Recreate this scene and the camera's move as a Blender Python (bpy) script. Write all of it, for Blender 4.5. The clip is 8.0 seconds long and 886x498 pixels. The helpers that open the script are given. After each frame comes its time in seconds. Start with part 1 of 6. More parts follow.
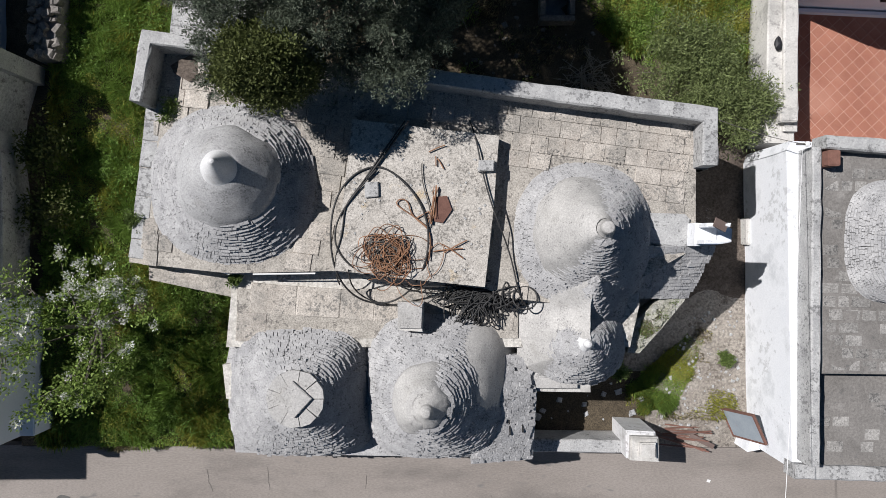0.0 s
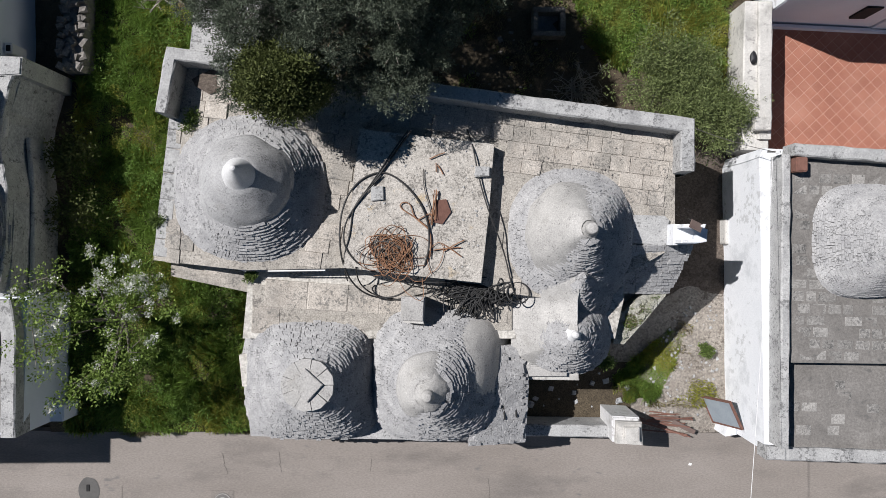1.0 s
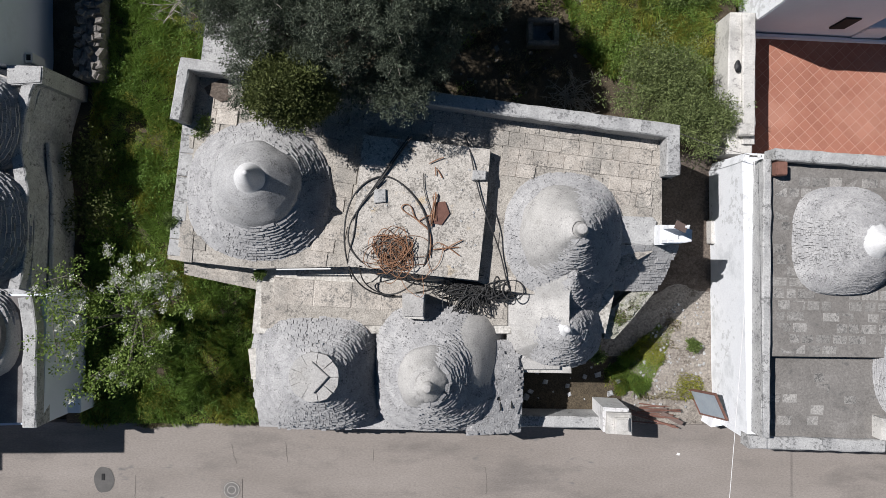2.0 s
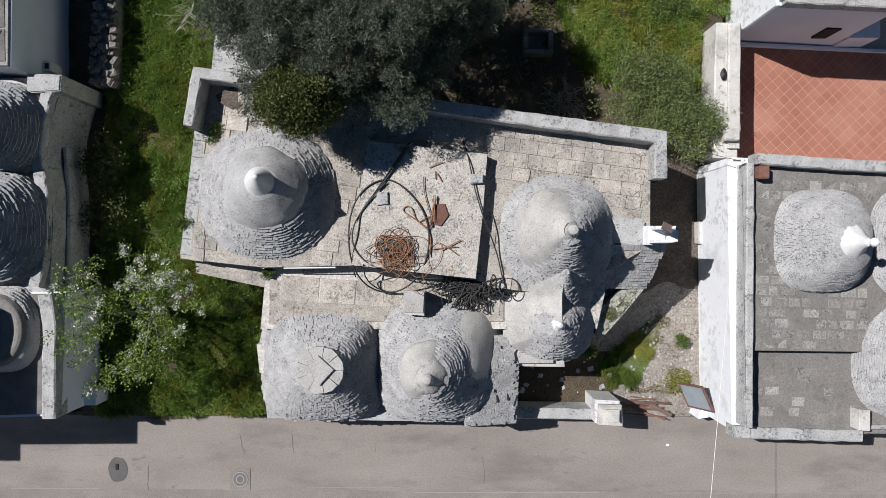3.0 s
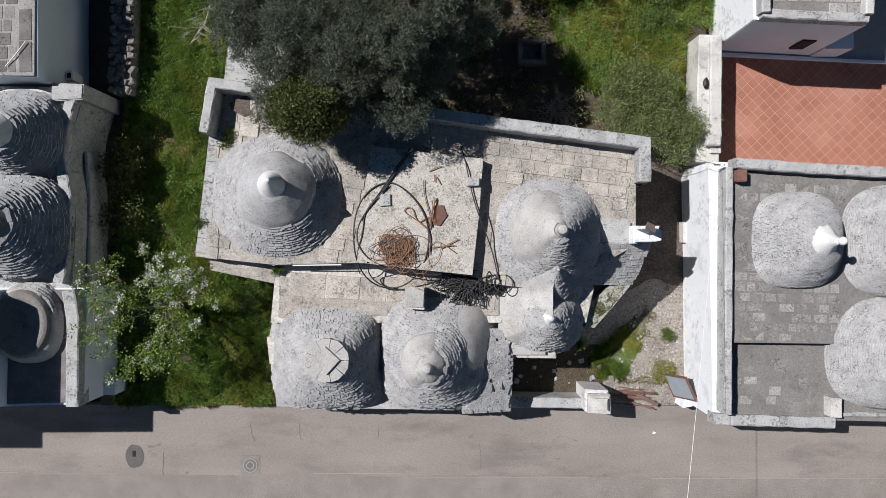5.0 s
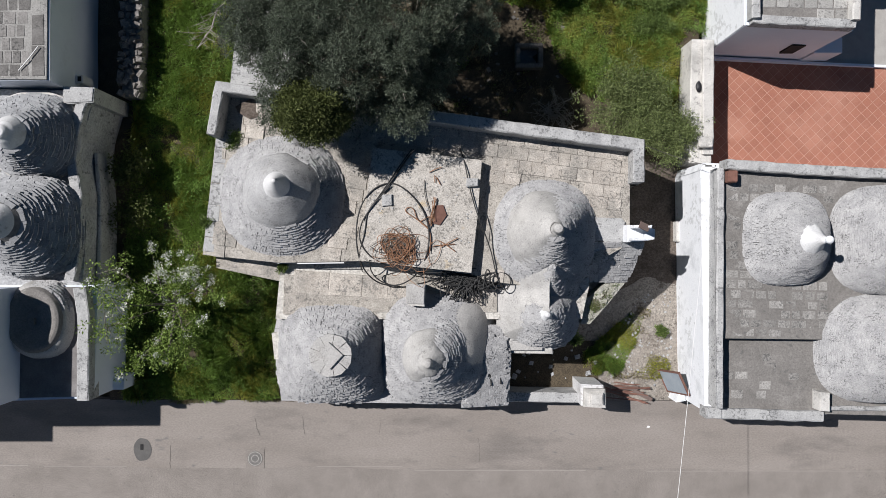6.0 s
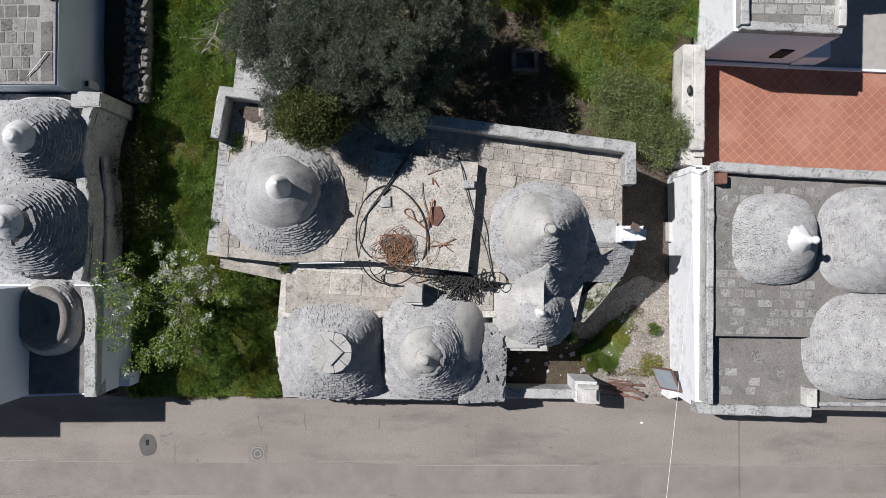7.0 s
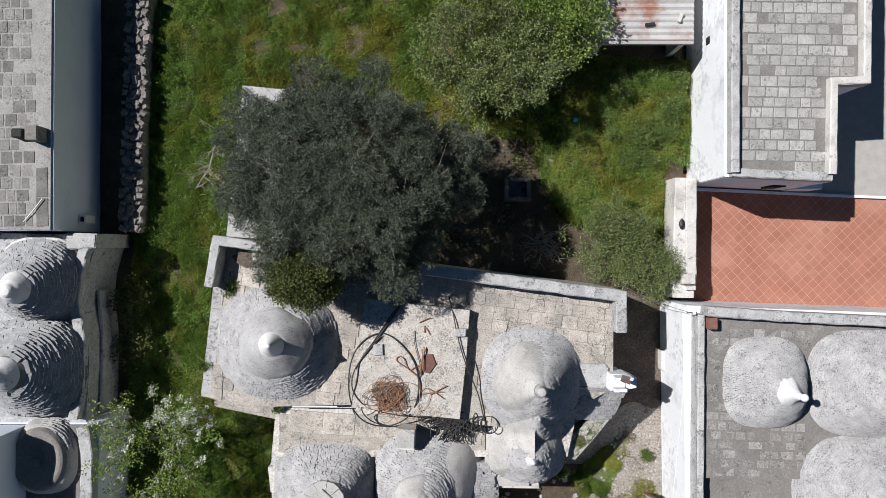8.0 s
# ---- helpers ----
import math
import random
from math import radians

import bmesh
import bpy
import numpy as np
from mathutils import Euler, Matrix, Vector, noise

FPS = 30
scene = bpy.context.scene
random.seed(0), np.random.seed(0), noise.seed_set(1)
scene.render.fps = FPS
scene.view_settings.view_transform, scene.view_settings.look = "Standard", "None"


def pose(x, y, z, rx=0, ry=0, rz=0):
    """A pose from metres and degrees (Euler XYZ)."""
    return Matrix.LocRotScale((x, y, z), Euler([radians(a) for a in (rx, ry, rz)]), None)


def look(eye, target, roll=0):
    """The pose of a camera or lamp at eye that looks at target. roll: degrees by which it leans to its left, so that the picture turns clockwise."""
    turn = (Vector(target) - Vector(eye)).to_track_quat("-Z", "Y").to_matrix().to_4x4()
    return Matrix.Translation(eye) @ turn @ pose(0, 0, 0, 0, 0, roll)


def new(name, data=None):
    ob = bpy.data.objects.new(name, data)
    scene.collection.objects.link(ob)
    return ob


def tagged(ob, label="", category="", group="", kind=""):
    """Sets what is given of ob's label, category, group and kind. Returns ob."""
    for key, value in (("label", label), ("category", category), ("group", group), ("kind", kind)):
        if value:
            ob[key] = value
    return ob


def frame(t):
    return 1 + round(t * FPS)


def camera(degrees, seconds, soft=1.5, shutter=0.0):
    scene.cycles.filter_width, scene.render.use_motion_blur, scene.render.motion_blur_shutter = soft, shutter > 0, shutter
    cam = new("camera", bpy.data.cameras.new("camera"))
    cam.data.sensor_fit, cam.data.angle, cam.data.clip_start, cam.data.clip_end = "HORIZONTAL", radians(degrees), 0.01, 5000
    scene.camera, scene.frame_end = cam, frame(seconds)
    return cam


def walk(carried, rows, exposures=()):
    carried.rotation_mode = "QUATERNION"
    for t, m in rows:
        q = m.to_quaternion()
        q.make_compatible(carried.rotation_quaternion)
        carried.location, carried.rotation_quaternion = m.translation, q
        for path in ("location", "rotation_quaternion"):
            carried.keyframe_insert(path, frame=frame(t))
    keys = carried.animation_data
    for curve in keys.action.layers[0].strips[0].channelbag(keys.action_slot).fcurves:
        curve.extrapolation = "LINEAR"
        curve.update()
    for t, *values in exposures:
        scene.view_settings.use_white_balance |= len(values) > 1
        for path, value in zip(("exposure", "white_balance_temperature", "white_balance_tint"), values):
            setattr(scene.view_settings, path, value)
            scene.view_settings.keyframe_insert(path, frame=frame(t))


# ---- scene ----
cam = camera(65.2, 8.0, soft=0.62)
METRES, EYE, TILT, LEAN, TURN = 9.5, 17.15, -90.0, 0.0, 0.0
ROWS = [
    (0.0, 0.0, 0.0, 0.0, 0.0, 0.0, -0.0),
    (0.5, -0.0003, -0.0698, 0.0002, -0.01, -0.03, 0.0),
    (1.0, 0.0, -0.1318, -0.0019, -0.03, -0.02, -0.01),
    (1.5, 0.001, -0.1786, -0.0033, -0.03, -0.01, -0.01),
    (3.0, 0.0027, -0.313, -0.0022, -0.07, -0.07, 0.01),
    (3.5, 0.0025, -0.3576, -0.0033, -0.09, -0.08, 0.01),
    (4.0, 0.0034, -0.3943, -0.005, -0.12, -0.08, 0.01),
    (4.5, 0.0043, -0.4208, -0.0065, -0.11, -0.05, 0.01),
    (6.0, 0.0043, -0.4971, -0.0125, -0.12, -0.01, 0.0),
    (6.5, 0.0062, -0.5475, -0.016, -0.12, 0.02, 0.0),
    (7.0, 0.0145, -0.553, -0.0122, -0.04, -0.01, 0.02),
    (7.5, 0.0252, -0.5423, 0.1065, 0.08, -0.11, 0.01),
    (8.0, 0.0467, -0.5663, 0.4264, 0.19, -0.24, 0.03),
]
walk(cam, [(t, pose(0, 0, EYE, TILT, LEAN, TURN) @ pose(METRES * x, METRES * y, METRES * z, 90 + pitch, roll, yaw)) for t, x, y, z, yaw, pitch, roll in ROWS],
     exposures=((0.0, 0.0), (7.4, 0.0), (8.0, 0.14)))

# ---- world and sun ----
SUN_WAY = Vector((0.737, -0.32, -1.0)).normalized()
world = bpy.data.worlds.new("world")
scene.world = world
world.use_nodes = True
wn = world.node_tree.nodes
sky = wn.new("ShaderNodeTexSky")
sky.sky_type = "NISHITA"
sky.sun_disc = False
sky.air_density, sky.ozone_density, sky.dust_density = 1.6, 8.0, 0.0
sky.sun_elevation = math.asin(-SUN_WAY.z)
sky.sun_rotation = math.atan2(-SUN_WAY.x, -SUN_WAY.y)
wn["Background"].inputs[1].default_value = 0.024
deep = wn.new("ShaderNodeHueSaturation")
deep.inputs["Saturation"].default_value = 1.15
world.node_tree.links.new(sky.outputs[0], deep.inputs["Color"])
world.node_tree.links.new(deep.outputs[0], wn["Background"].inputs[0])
sun = new("sun", bpy.data.lights.new("sun", "SUN"))
sun.data.energy, sun.data.angle, sun.data.color = 5.5, radians(0.53), (1.0, 0.97, 0.965)
sun.matrix_world = look((-20, 10, 30), Vector((-20, 10, 30)) + SUN_WAY)


# ---- materials ----
def material(name, low, high, scale=3.0, rough=0.85, bump=0.3, fine=40.0, spots=None, spot_scale=18.0, spot_cut=0.62,
             vary=0.0, metal=0.0, stretch=(1, 1, 1), stain=None, stain_scale=0.9, stain_cut=0.55, speckle=0.0, speckle_scale=30.0):
    """Two colours mixed by coarse and fine noise, spots, broad stains, a random tone for each piece, and fine relief."""
    m = bpy.data.materials.new(name)
    m.use_nodes = True
    nt = m.node_tree
    n, link = nt.nodes, nt.links.new
    bsdf = n["Principled BSDF"]
    geo = n.new("ShaderNodeNewGeometry")
    mapping = n.new("ShaderNodeMapping")
    mapping.inputs["Scale"].default_value = stretch
    link(geo.outputs["Position"], mapping.inputs[0])

    def noisy(s, detail=6.0, roughness=0.6):
        tex = n.new("ShaderNodeTexNoise")
        tex.inputs["Scale"].default_value = s
        tex.inputs["Detail"].default_value = detail
        tex.inputs["Roughness"].default_value = roughness
        link(mapping.outputs[0], tex.inputs["Vector"])
        return tex.outputs["Fac"]

    def span(value, a, b):
        r = n.new("ShaderNodeMapRange")
        r.inputs["From Min"].default_value, r.inputs["From Max"].default_value = a, b
        link(value, r.inputs["Value"])
        return r.outputs["Result"]

    def blend(fac, a, b, amount=None):
        mix = n.new("ShaderNodeMix")
        mix.data_type = "RGBA"
        link(fac, mix.inputs[0])
        for slot, c in ((6, a), (7, b)):
            if isinstance(c, tuple):
                mix.inputs[slot].default_value = (*c, 1)
            else:
                link(c, mix.inputs[slot])
        return mix.outputs[2]

    def times(a, b):
        x = n.new("ShaderNodeMath")
        x.operation = "MULTIPLY"
        link(a, x.inputs[0])
        if isinstance(b, float):
            x.inputs[1].default_value = b
        else:
            link(b, x.inputs[1])
        return x.outputs[0]

    coarse, grain = noisy(scale), noisy(fine, 4.0, 0.7)
    add = n.new("ShaderNodeMath")
    add.operation = "MULTIPLY_ADD"
    link(grain, add.inputs[0])
    add.inputs[1].default_value = 0.6
    link(coarse, add.inputs[2])
    colour = blend(span(add.outputs[0], 0.5, 1.1), low, high)
    if stain:
        colour = blend(times(span(noisy(stain_scale, 8.0, 0.65), stain_cut, stain_cut + 0.12), 0.8), colour, stain)
    if spots:
        cluster = span(noisy(spot_scale * 0.14, 5.0, 0.6), 0.38, 0.62)
        spread = n.new("ShaderNodeMath")
        spread.operation = "MULTIPLY_ADD"
        link(cluster, spread.inputs[0])
        spread.inputs[1].default_value = 0.16
        link(noisy(spot_scale, 5.0, 0.7), spread.inputs[2])
        colour = blend(times(span(spread.outputs[0], spot_cut + 0.06, spot_cut + 0.13), 0.8), colour, spots)
    if speckle:
        r = n.new("ShaderNodeMapRange")
        r.inputs["From Min"].default_value, r.inputs["From Max"].default_value = 0.36, 0.64
        r.inputs["To Min"].default_value, r.inputs["To Max"].default_value = 1 - speckle, 1 + speckle
        link(noisy(speckle_scale, 5.0, 0.75), r.inputs["Value"])
        hsv = n.new("ShaderNodeHueSaturation")
        link(r.outputs[0], hsv.inputs["Value"])
        link(colour, hsv.inputs["Color"])
        colour = hsv.outputs[0]
    if vary:
        info = n.new("ShaderNodeObjectInfo")
        s = n.new("ShaderNodeMath")
        s.operation = "ADD"
        link(info.outputs["Random"], s.inputs[0])
        link(geo.outputs["Random Per Island"], s.inputs[1])
        f = n.new("ShaderNodeMath")
        f.operation = "FRACT"
        link(s.outputs[0], f.inputs[0])
        r = n.new("ShaderNodeMapRange")
        r.inputs["To Min"].default_value, r.inputs["To Max"].default_value = 1 - vary, 1 + vary * 0.6
        link(f.outputs[0], r.inputs["Value"])
        hsv = n.new("ShaderNodeHueSaturation")
        link(r.outputs[0], hsv.inputs["Value"])
        link(colour, hsv.inputs["Color"])
        colour = hsv.outputs[0]
    link(colour, bsdf.inputs["Base Color"])
    bsdf.inputs["Roughness"].default_value = rough
    bsdf.inputs["Metallic"].default_value = metal
    bsdf.inputs["Specular IOR Level"].default_value = 0.3
    if bump:
        b = n.new("ShaderNodeBump")
        b.inputs["Strength"].default_value = bump
        b.inputs["Distance"].default_value = 0.03
        link(add.outputs[0], b.inputs["Height"])
        link(b.outputs[0], bsdf.inputs["Normal"])
    return m


def leafy(name, low, high, vary=0.45, glow=0.25):
    """Thin leaves: two tones by island, and some light that passes through."""
    m = material(name, low, high, 1.2, 0.6, 0.0, 6.0, vary=vary)
    nt = m.node_tree
    bsdf = nt.nodes["Principled BSDF"]
    bsdf.inputs["Specular IOR Level"].default_value = 0.25
    tr = nt.nodes.new("ShaderNodeBsdfTranslucent")
    mix = nt.nodes.new("ShaderNodeMixShader")
    mix.inputs[0].default_value = glow
    nt.links.new(bsdf.inputs["Base Color"].links[0].from_socket, tr.inputs["Color"])
    nt.links.new(bsdf.outputs[0], mix.inputs[1])
    nt.links.new(tr.outputs[0], mix.inputs[2])
    nt.links.new(mix.outputs[0], nt.nodes["Material Output"].inputs[0])
    return m


LIMESTONE = material("grey_limestone", (0.28, 0.28, 0.285), (0.47, 0.465, 0.46), 2.5, 0.9, 0.5, 60, (0.11, 0.11, 0.11), 24, 0.6, 0.1, speckle=0.22, speckle_scale=34.0)
ROOF_CORE = material("roof_joint_mortar", (0.12, 0.12, 0.12), (0.22, 0.215, 0.21), 6, 0.95, 0.4)
CAP = material("weathered_lime_cap", (0.34, 0.332, 0.32), (0.5, 0.488, 0.467), 2.2, 0.9, 0.35, 45, (0.2, 0.195, 0.19), 26, 0.61, stain=(0.36, 0.35, 0.33), stain_scale=1.6, speckle=0.2, speckle_scale=30.0)
GREYCAP = material("grey_weathered_render", (0.29, 0.29, 0.292), (0.455, 0.453, 0.45), 2.2, 0.9, 0.4, 40, (0.17, 0.17, 0.17), 22, 0.6, stain=(0.3, 0.295, 0.285), stain_scale=1.8, speckle=0.22, speckle_scale=28.0)
WHITEWASH = material("white_limewash", (0.7, 0.72, 0.75), (0.82, 0.835, 0.85), 1.1, 0.85, 0.2, 30, (0.52, 0.53, 0.54), 5, 0.6, stain=(0.56, 0.58, 0.6), stain_scale=1.1, stain_cut=0.53, speckle=0.06, speckle_scale=32.0)
OLDWASH = material("worn_limewash", (0.45, 0.44, 0.415), (0.65, 0.63, 0.595), 1.5, 0.9, 0.3, 25, (0.28, 0.27, 0.26), 9, 0.62, stain=(0.33, 0.32, 0.3), stain_scale=1.1, stain_cut=0.52, speckle=0.12, speckle_scale=32.0)
FLAKED = material("flaking_limewash", (0.52, 0.52, 0.52), (0.7, 0.7, 0.7), 1.5, 0.9, 0.3, 25, (0.36, 0.35, 0.34), 8, 0.64, stain=(0.4, 0.39, 0.38), stain_scale=1.0, stain_cut=0.57, speckle=0.1, speckle_scale=30.0)
TERRACE = material("lichened_terrace_stone", (0.33, 0.298, 0.26), (0.53, 0.49, 0.44), 3.5, 0.95, 0.5, 35, (0.16, 0.155, 0.145), 15, 0.58, 0.1, stain=(0.27, 0.255, 0.23), stain_scale=0.9, stain_cut=0.48, speckle=0.36, speckle_scale=32.0)
MORTAR = material("dusty_mortar", (0.27, 0.25, 0.22), (0.46, 0.43, 0.385), 4, 0.95, 0.5, 30, (0.14, 0.13, 0.12), 15, 0.57, speckle=0.34, speckle_scale=32.0)
PLATFORM = material("speckled_roof_screed", (0.36, 0.335, 0.3), (0.56, 0.53, 0.485), 5, 0.95, 0.5, 38, (0.17, 0.16, 0.145), 17, 0.56, stain=(0.5, 0.36, 0.17), stain_scale=1.5, stain_cut=0.6, speckle=0.34, speckle_scale=32.0)
PARAPET = material("lichened_parapet_stone", (0.3, 0.3, 0.3), (0.5, 0.5, 0.49), 3, 0.95, 0.5, 40, (0.15, 0.15, 0.15), 12, 0.58, speckle=0.2, speckle_scale=26.0)
GREYRUBBLE = material("grey_rubble", (0.28, 0.285, 0.295), (0.48, 0.485, 0.49), 3, 0.95, 0.6, 16, (0.1, 0.1, 0.1), 8, 0.6, speckle=0.3, speckle_scale=14.0)
WALL = material("old_rubble_wall", (0.4, 0.38, 0.34), (0.62, 0.6, 0.56), 2, 0.95, 0.6, 14, (0.2, 0.19, 0.17), 6, 0.6, speckle=0.25, speckle_scale=16.0)
CEMENT = material("grey_roof_cement", (0.145, 0.137, 0.128), (0.245, 0.232, 0.218), 1.6, 0.92, 0.3, 30, (0.11, 0.108, 0.105), 10, 0.64, stain=(0.3, 0.288, 0.272), stain_scale=1.3, stain_cut=0.57, speckle=0.22, speckle_scale=20.0)
ROOFBLOCK = material("pale_roof_block", (0.27, 0.265, 0.25), (0.43, 0.42, 0.4), 3, 0.95, 0.5, 30, (0.16, 0.155, 0.15), 14, 0.6, 0.22, speckle=0.2, speckle_scale=26.0)
# white render for shaded walls; the blue of skylit shade is in its colour
SHADEWHITE = material("shade_tinted_white_render", (0.66, 0.71, 0.79), (0.74, 0.79, 0.86), 1.2, 0.85, 0.15, 25, stain=(0.58, 0.62, 0.68), stain_scale=0.7, stain_cut=0.6)
MIDBLOCK = material("worn_roof_block", (0.2, 0.193, 0.182), (0.36, 0.348, 0.33), 3, 0.95, 0.5, 30, (0.12, 0.118, 0.115), 14, 0.58, 0.25, speckle=0.3, speckle_scale=24.0)
DARKBLOCK = material("dark_weathered_block", (0.15, 0.142, 0.135), (0.28, 0.27, 0.258), 3, 0.95, 0.5, 30, (0.09, 0.09, 0.085), 14, 0.6, 0.3, speckle=0.25, speckle_scale=26.0)
# field stone with its colour lowered to stand in for shade on wall and basin
DRYSTONE = material("shade_darkened_field_stone", (0.13, 0.12, 0.11), (0.27, 0.25, 0.23), 4, 0.95, 0.6, 20, (0.1, 0.1, 0.1), 10, 0.6, 0.25, speckle=0.25, speckle_scale=20.0)
DARKROOF = material("dark_bitumen_roof", (0.12, 0.11, 0.11), (0.2, 0.19, 0.185), 2, 0.9, 0.3, stain=(0.24, 0.23, 0.225), stain_cut=0.54, speckle=0.15)
TERRACOTTA = material("terracotta_tile", (0.29, 0.12, 0.082), (0.37, 0.168, 0.117), 1.2, 0.75, 0.1, 20, vary=0.07, stain=(0.4, 0.2, 0.145), stain_scale=0.45, stain_cut=0.5, speckle=0.06)
GROUT = material("pale_grout", (0.42, 0.24, 0.18), (0.52, 0.32, 0.25), 4, 0.95, 0.1)
ASPHALT = material("worn_asphalt", (0.205, 0.182, 0.163), (0.295, 0.266, 0.243), 0.9, 0.95, 0.35, 60, (0.15, 0.145, 0.14), 5, 0.66, stretch=(0.35, 1, 1), stain=(0.165, 0.15, 0.138), stain_scale=0.6, stain_cut=0.52, speckle=0.16, speckle_scale=40.0)
ASPHALT_BAND = material("gritty_asphalt_band", (0.18, 0.161, 0.145), (0.28, 0.254, 0.232), 1.2, 0.95, 0.5, 50, (0.14, 0.13, 0.12), 12, 0.66, speckle=0.2, speckle_scale=32.0)
CRACK = material("dusty_crack", (0.12, 0.11, 0.1), (0.17, 0.155, 0.14), 9, 0.95, 0.1)
SEAM = material("chalky_seam", (0.27, 0.245, 0.225), (0.35, 0.325, 0.3), 9, 0.95, 0.1)
TAR = material("tar_patch", (0.09, 0.088, 0.085), (0.13, 0.125, 0.12), 5, 0.9, 0.3)
IRON = material("cast_iron", (0.13, 0.125, 0.12), (0.22, 0.21, 0.2), 9, 0.6, 0.3, metal=0.5)
FRAME_CONCRETE = material("pale_concrete", (0.31, 0.295, 0.275), (0.4, 0.385, 0.36), 4, 0.9, 0.3)
SOIL = material("garden_soil", (0.045, 0.036, 0.025), (0.11, 0.088, 0.06), 3, 1.0, 0.7, 25, (0.2, 0.18, 0.15), 9, 0.74, speckle=0.5, speckle_scale=32.0)
ALLEY = material("earthy_alley", (0.2, 0.175, 0.15), (0.36, 0.33, 0.29), 2.2, 1.0, 0.6, 30, (0.12, 0.1, 0.085), 9, 0.6, speckle=0.4, speckle_scale=16.0)
RUST = material("rusty_iron", (0.13, 0.065, 0.05), (0.25, 0.13, 0.1), 8, 0.85, 0.4, 50, vary=0.25)
WIRE_RUST = material("rusty_wire", (0.17, 0.085, 0.05), (0.4, 0.22, 0.13), 8, 0.8, 0.2, 50, vary=0.3)
CABLE = material("black_rubber_cable", (0.02, 0.02, 0.021), (0.05, 0.05, 0.05), 8, 0.55, 0.1)
CABLE_GREY = material("dusty_grey_cable", (0.07, 0.065, 0.06), (0.13, 0.12, 0.11), 8, 0.7, 0.1)
ZINC = material("weathered_corrugated_sheet", (0.42, 0.41, 0.4), (0.6, 0.59, 0.58), 1.2, 0.6, 0.2, 20, stain=(0.33, 0.14, 0.08), stain_scale=0.8, stain_cut=0.52, metal=0.2)
PAINTED_METAL = material("faded_blue_grey_paint", (0.22, 0.26, 0.3), (0.34, 0.38, 0.41), 2, 0.5, 0.15, 20, stain=(0.28, 0.12, 0.07), stain_cut=0.6)
PLASTIC_WHITE = material("white_plastic", (0.7, 0.7, 0.69), (0.78, 0.78, 0.77), 3, 0.45, 0.0)
DARK = material("dark_recess", (0.015, 0.015, 0.016), (0.03, 0.03, 0.03), 5, 0.8, 0.1)
BARK = material("grey_bark", (0.12, 0.105, 0.09), (0.24, 0.22, 0.19), 5, 0.95, 0.6, 30, stretch=(1, 1, 0.3))
TWIG = material("bare_grey_twig", (0.25, 0.22, 0.19), (0.4, 0.37, 0.33), 6, 0.9, 0.2)
OLIVE = leafy("olive_leaf", (0.084, 0.107, 0.073), (0.182, 0.212, 0.158), 0.55, 0.25)
SAGE = leafy("grey_green_leaf", (0.14, 0.185, 0.065), (0.28, 0.33, 0.14), 0.45, 0.25)
DEEP = leafy("deep_green_leaf", (0.075, 0.095, 0.03), (0.165, 0.19, 0.065), 0.45, 0.25)
GREEN = leafy("broad_green_leaf", (0.1, 0.155, 0.04), (0.22, 0.29, 0.09))
PEAR = leafy("fresh_pear_leaf", (0.13, 0.2, 0.035), (0.26, 0.36, 0.09))
BLOSSOM = leafy("white_blossom", (0.68, 0.68, 0.62), (0.82, 0.82, 0.78), 0.12)
GRASS = leafy("meadow_grass", (0.155, 0.25, 0.05), (0.31, 0.44, 0.11), 0.45, 0.4)
WEED = leafy("broad_weed_leaf", (0.13, 0.23, 0.045), (0.26, 0.4, 0.1), 0.45, 0.35)
GRASS_YELLOW = leafy("yellowing_grass", (0.27, 0.28, 0.05), (0.42, 0.42, 0.1), 0.4, 0.4)
GRASS_DRY = leafy("dry_grass", (0.2, 0.17, 0.1), (0.34, 0.3, 0.19), 0.3)
EARTH = material("brown_earth", (0.07, 0.055, 0.045), (0.15, 0.125, 0.105), 2.5, 1.0, 0.6, 30, (0.28, 0.26, 0.24), 12, 0.7, speckle=0.4, speckle_scale=16.0)
MOSS = material("mossy_stone", (0.24, 0.24, 0.18), (0.42, 0.41, 0.38), 4, 0.98, 0.6, 25, (0.1, 0.12, 0.05), 10, 0.6, speckle=0.4, speckle_scale=32.0)
SLATE = material("brown_slate_plate", (0.12, 0.085, 0.075), (0.2, 0.15, 0.13), 3, 0.8, 0.2)
BLUE_PLASTIC = material("blue_plastic", (0.03, 0.3, 0.5), (0.08, 0.42, 0.6), 9, 0.4, 0.0)
RAG = material("black_plastic", (0.012, 0.012, 0.014), (0.03, 0.03, 0.035), 9, 0.5, 0.2)


# ---- building helpers ----
def mesh_of(name, bm, mat):
    me = bpy.data.meshes.new(name)
    bm.normal_update()
    bm.to_mesh(me)
    bm.free()
    me.materials.append(mat)
    return me


def part(name, bm, mat, parent=None, label="", smooth=False):
    """Links a bmesh as one mesh object under a thing or a part."""
    me = mesh_of(name, bm, mat)
    if smooth:
        me.polygons.foreach_set("use_smooth", [True] * len(me.polygons))
    ob = new(name, me)
    ob.parent = parent
    if label:
        tagged(ob, label)
    return ob


def thing(name, label, category, group="", at=(0, 0, 0), kind=""):
    ob = new(name)
    ob.location = at
    ob.empty_display_size = 0.2
    return tagged(ob, label, category, group, kind)


def structure(name, bm, mat, label, category="", smooth=False):
    return tagged(part(name, bm, mat, None, "", smooth), label, category or name.split("_")[0], kind="structure")


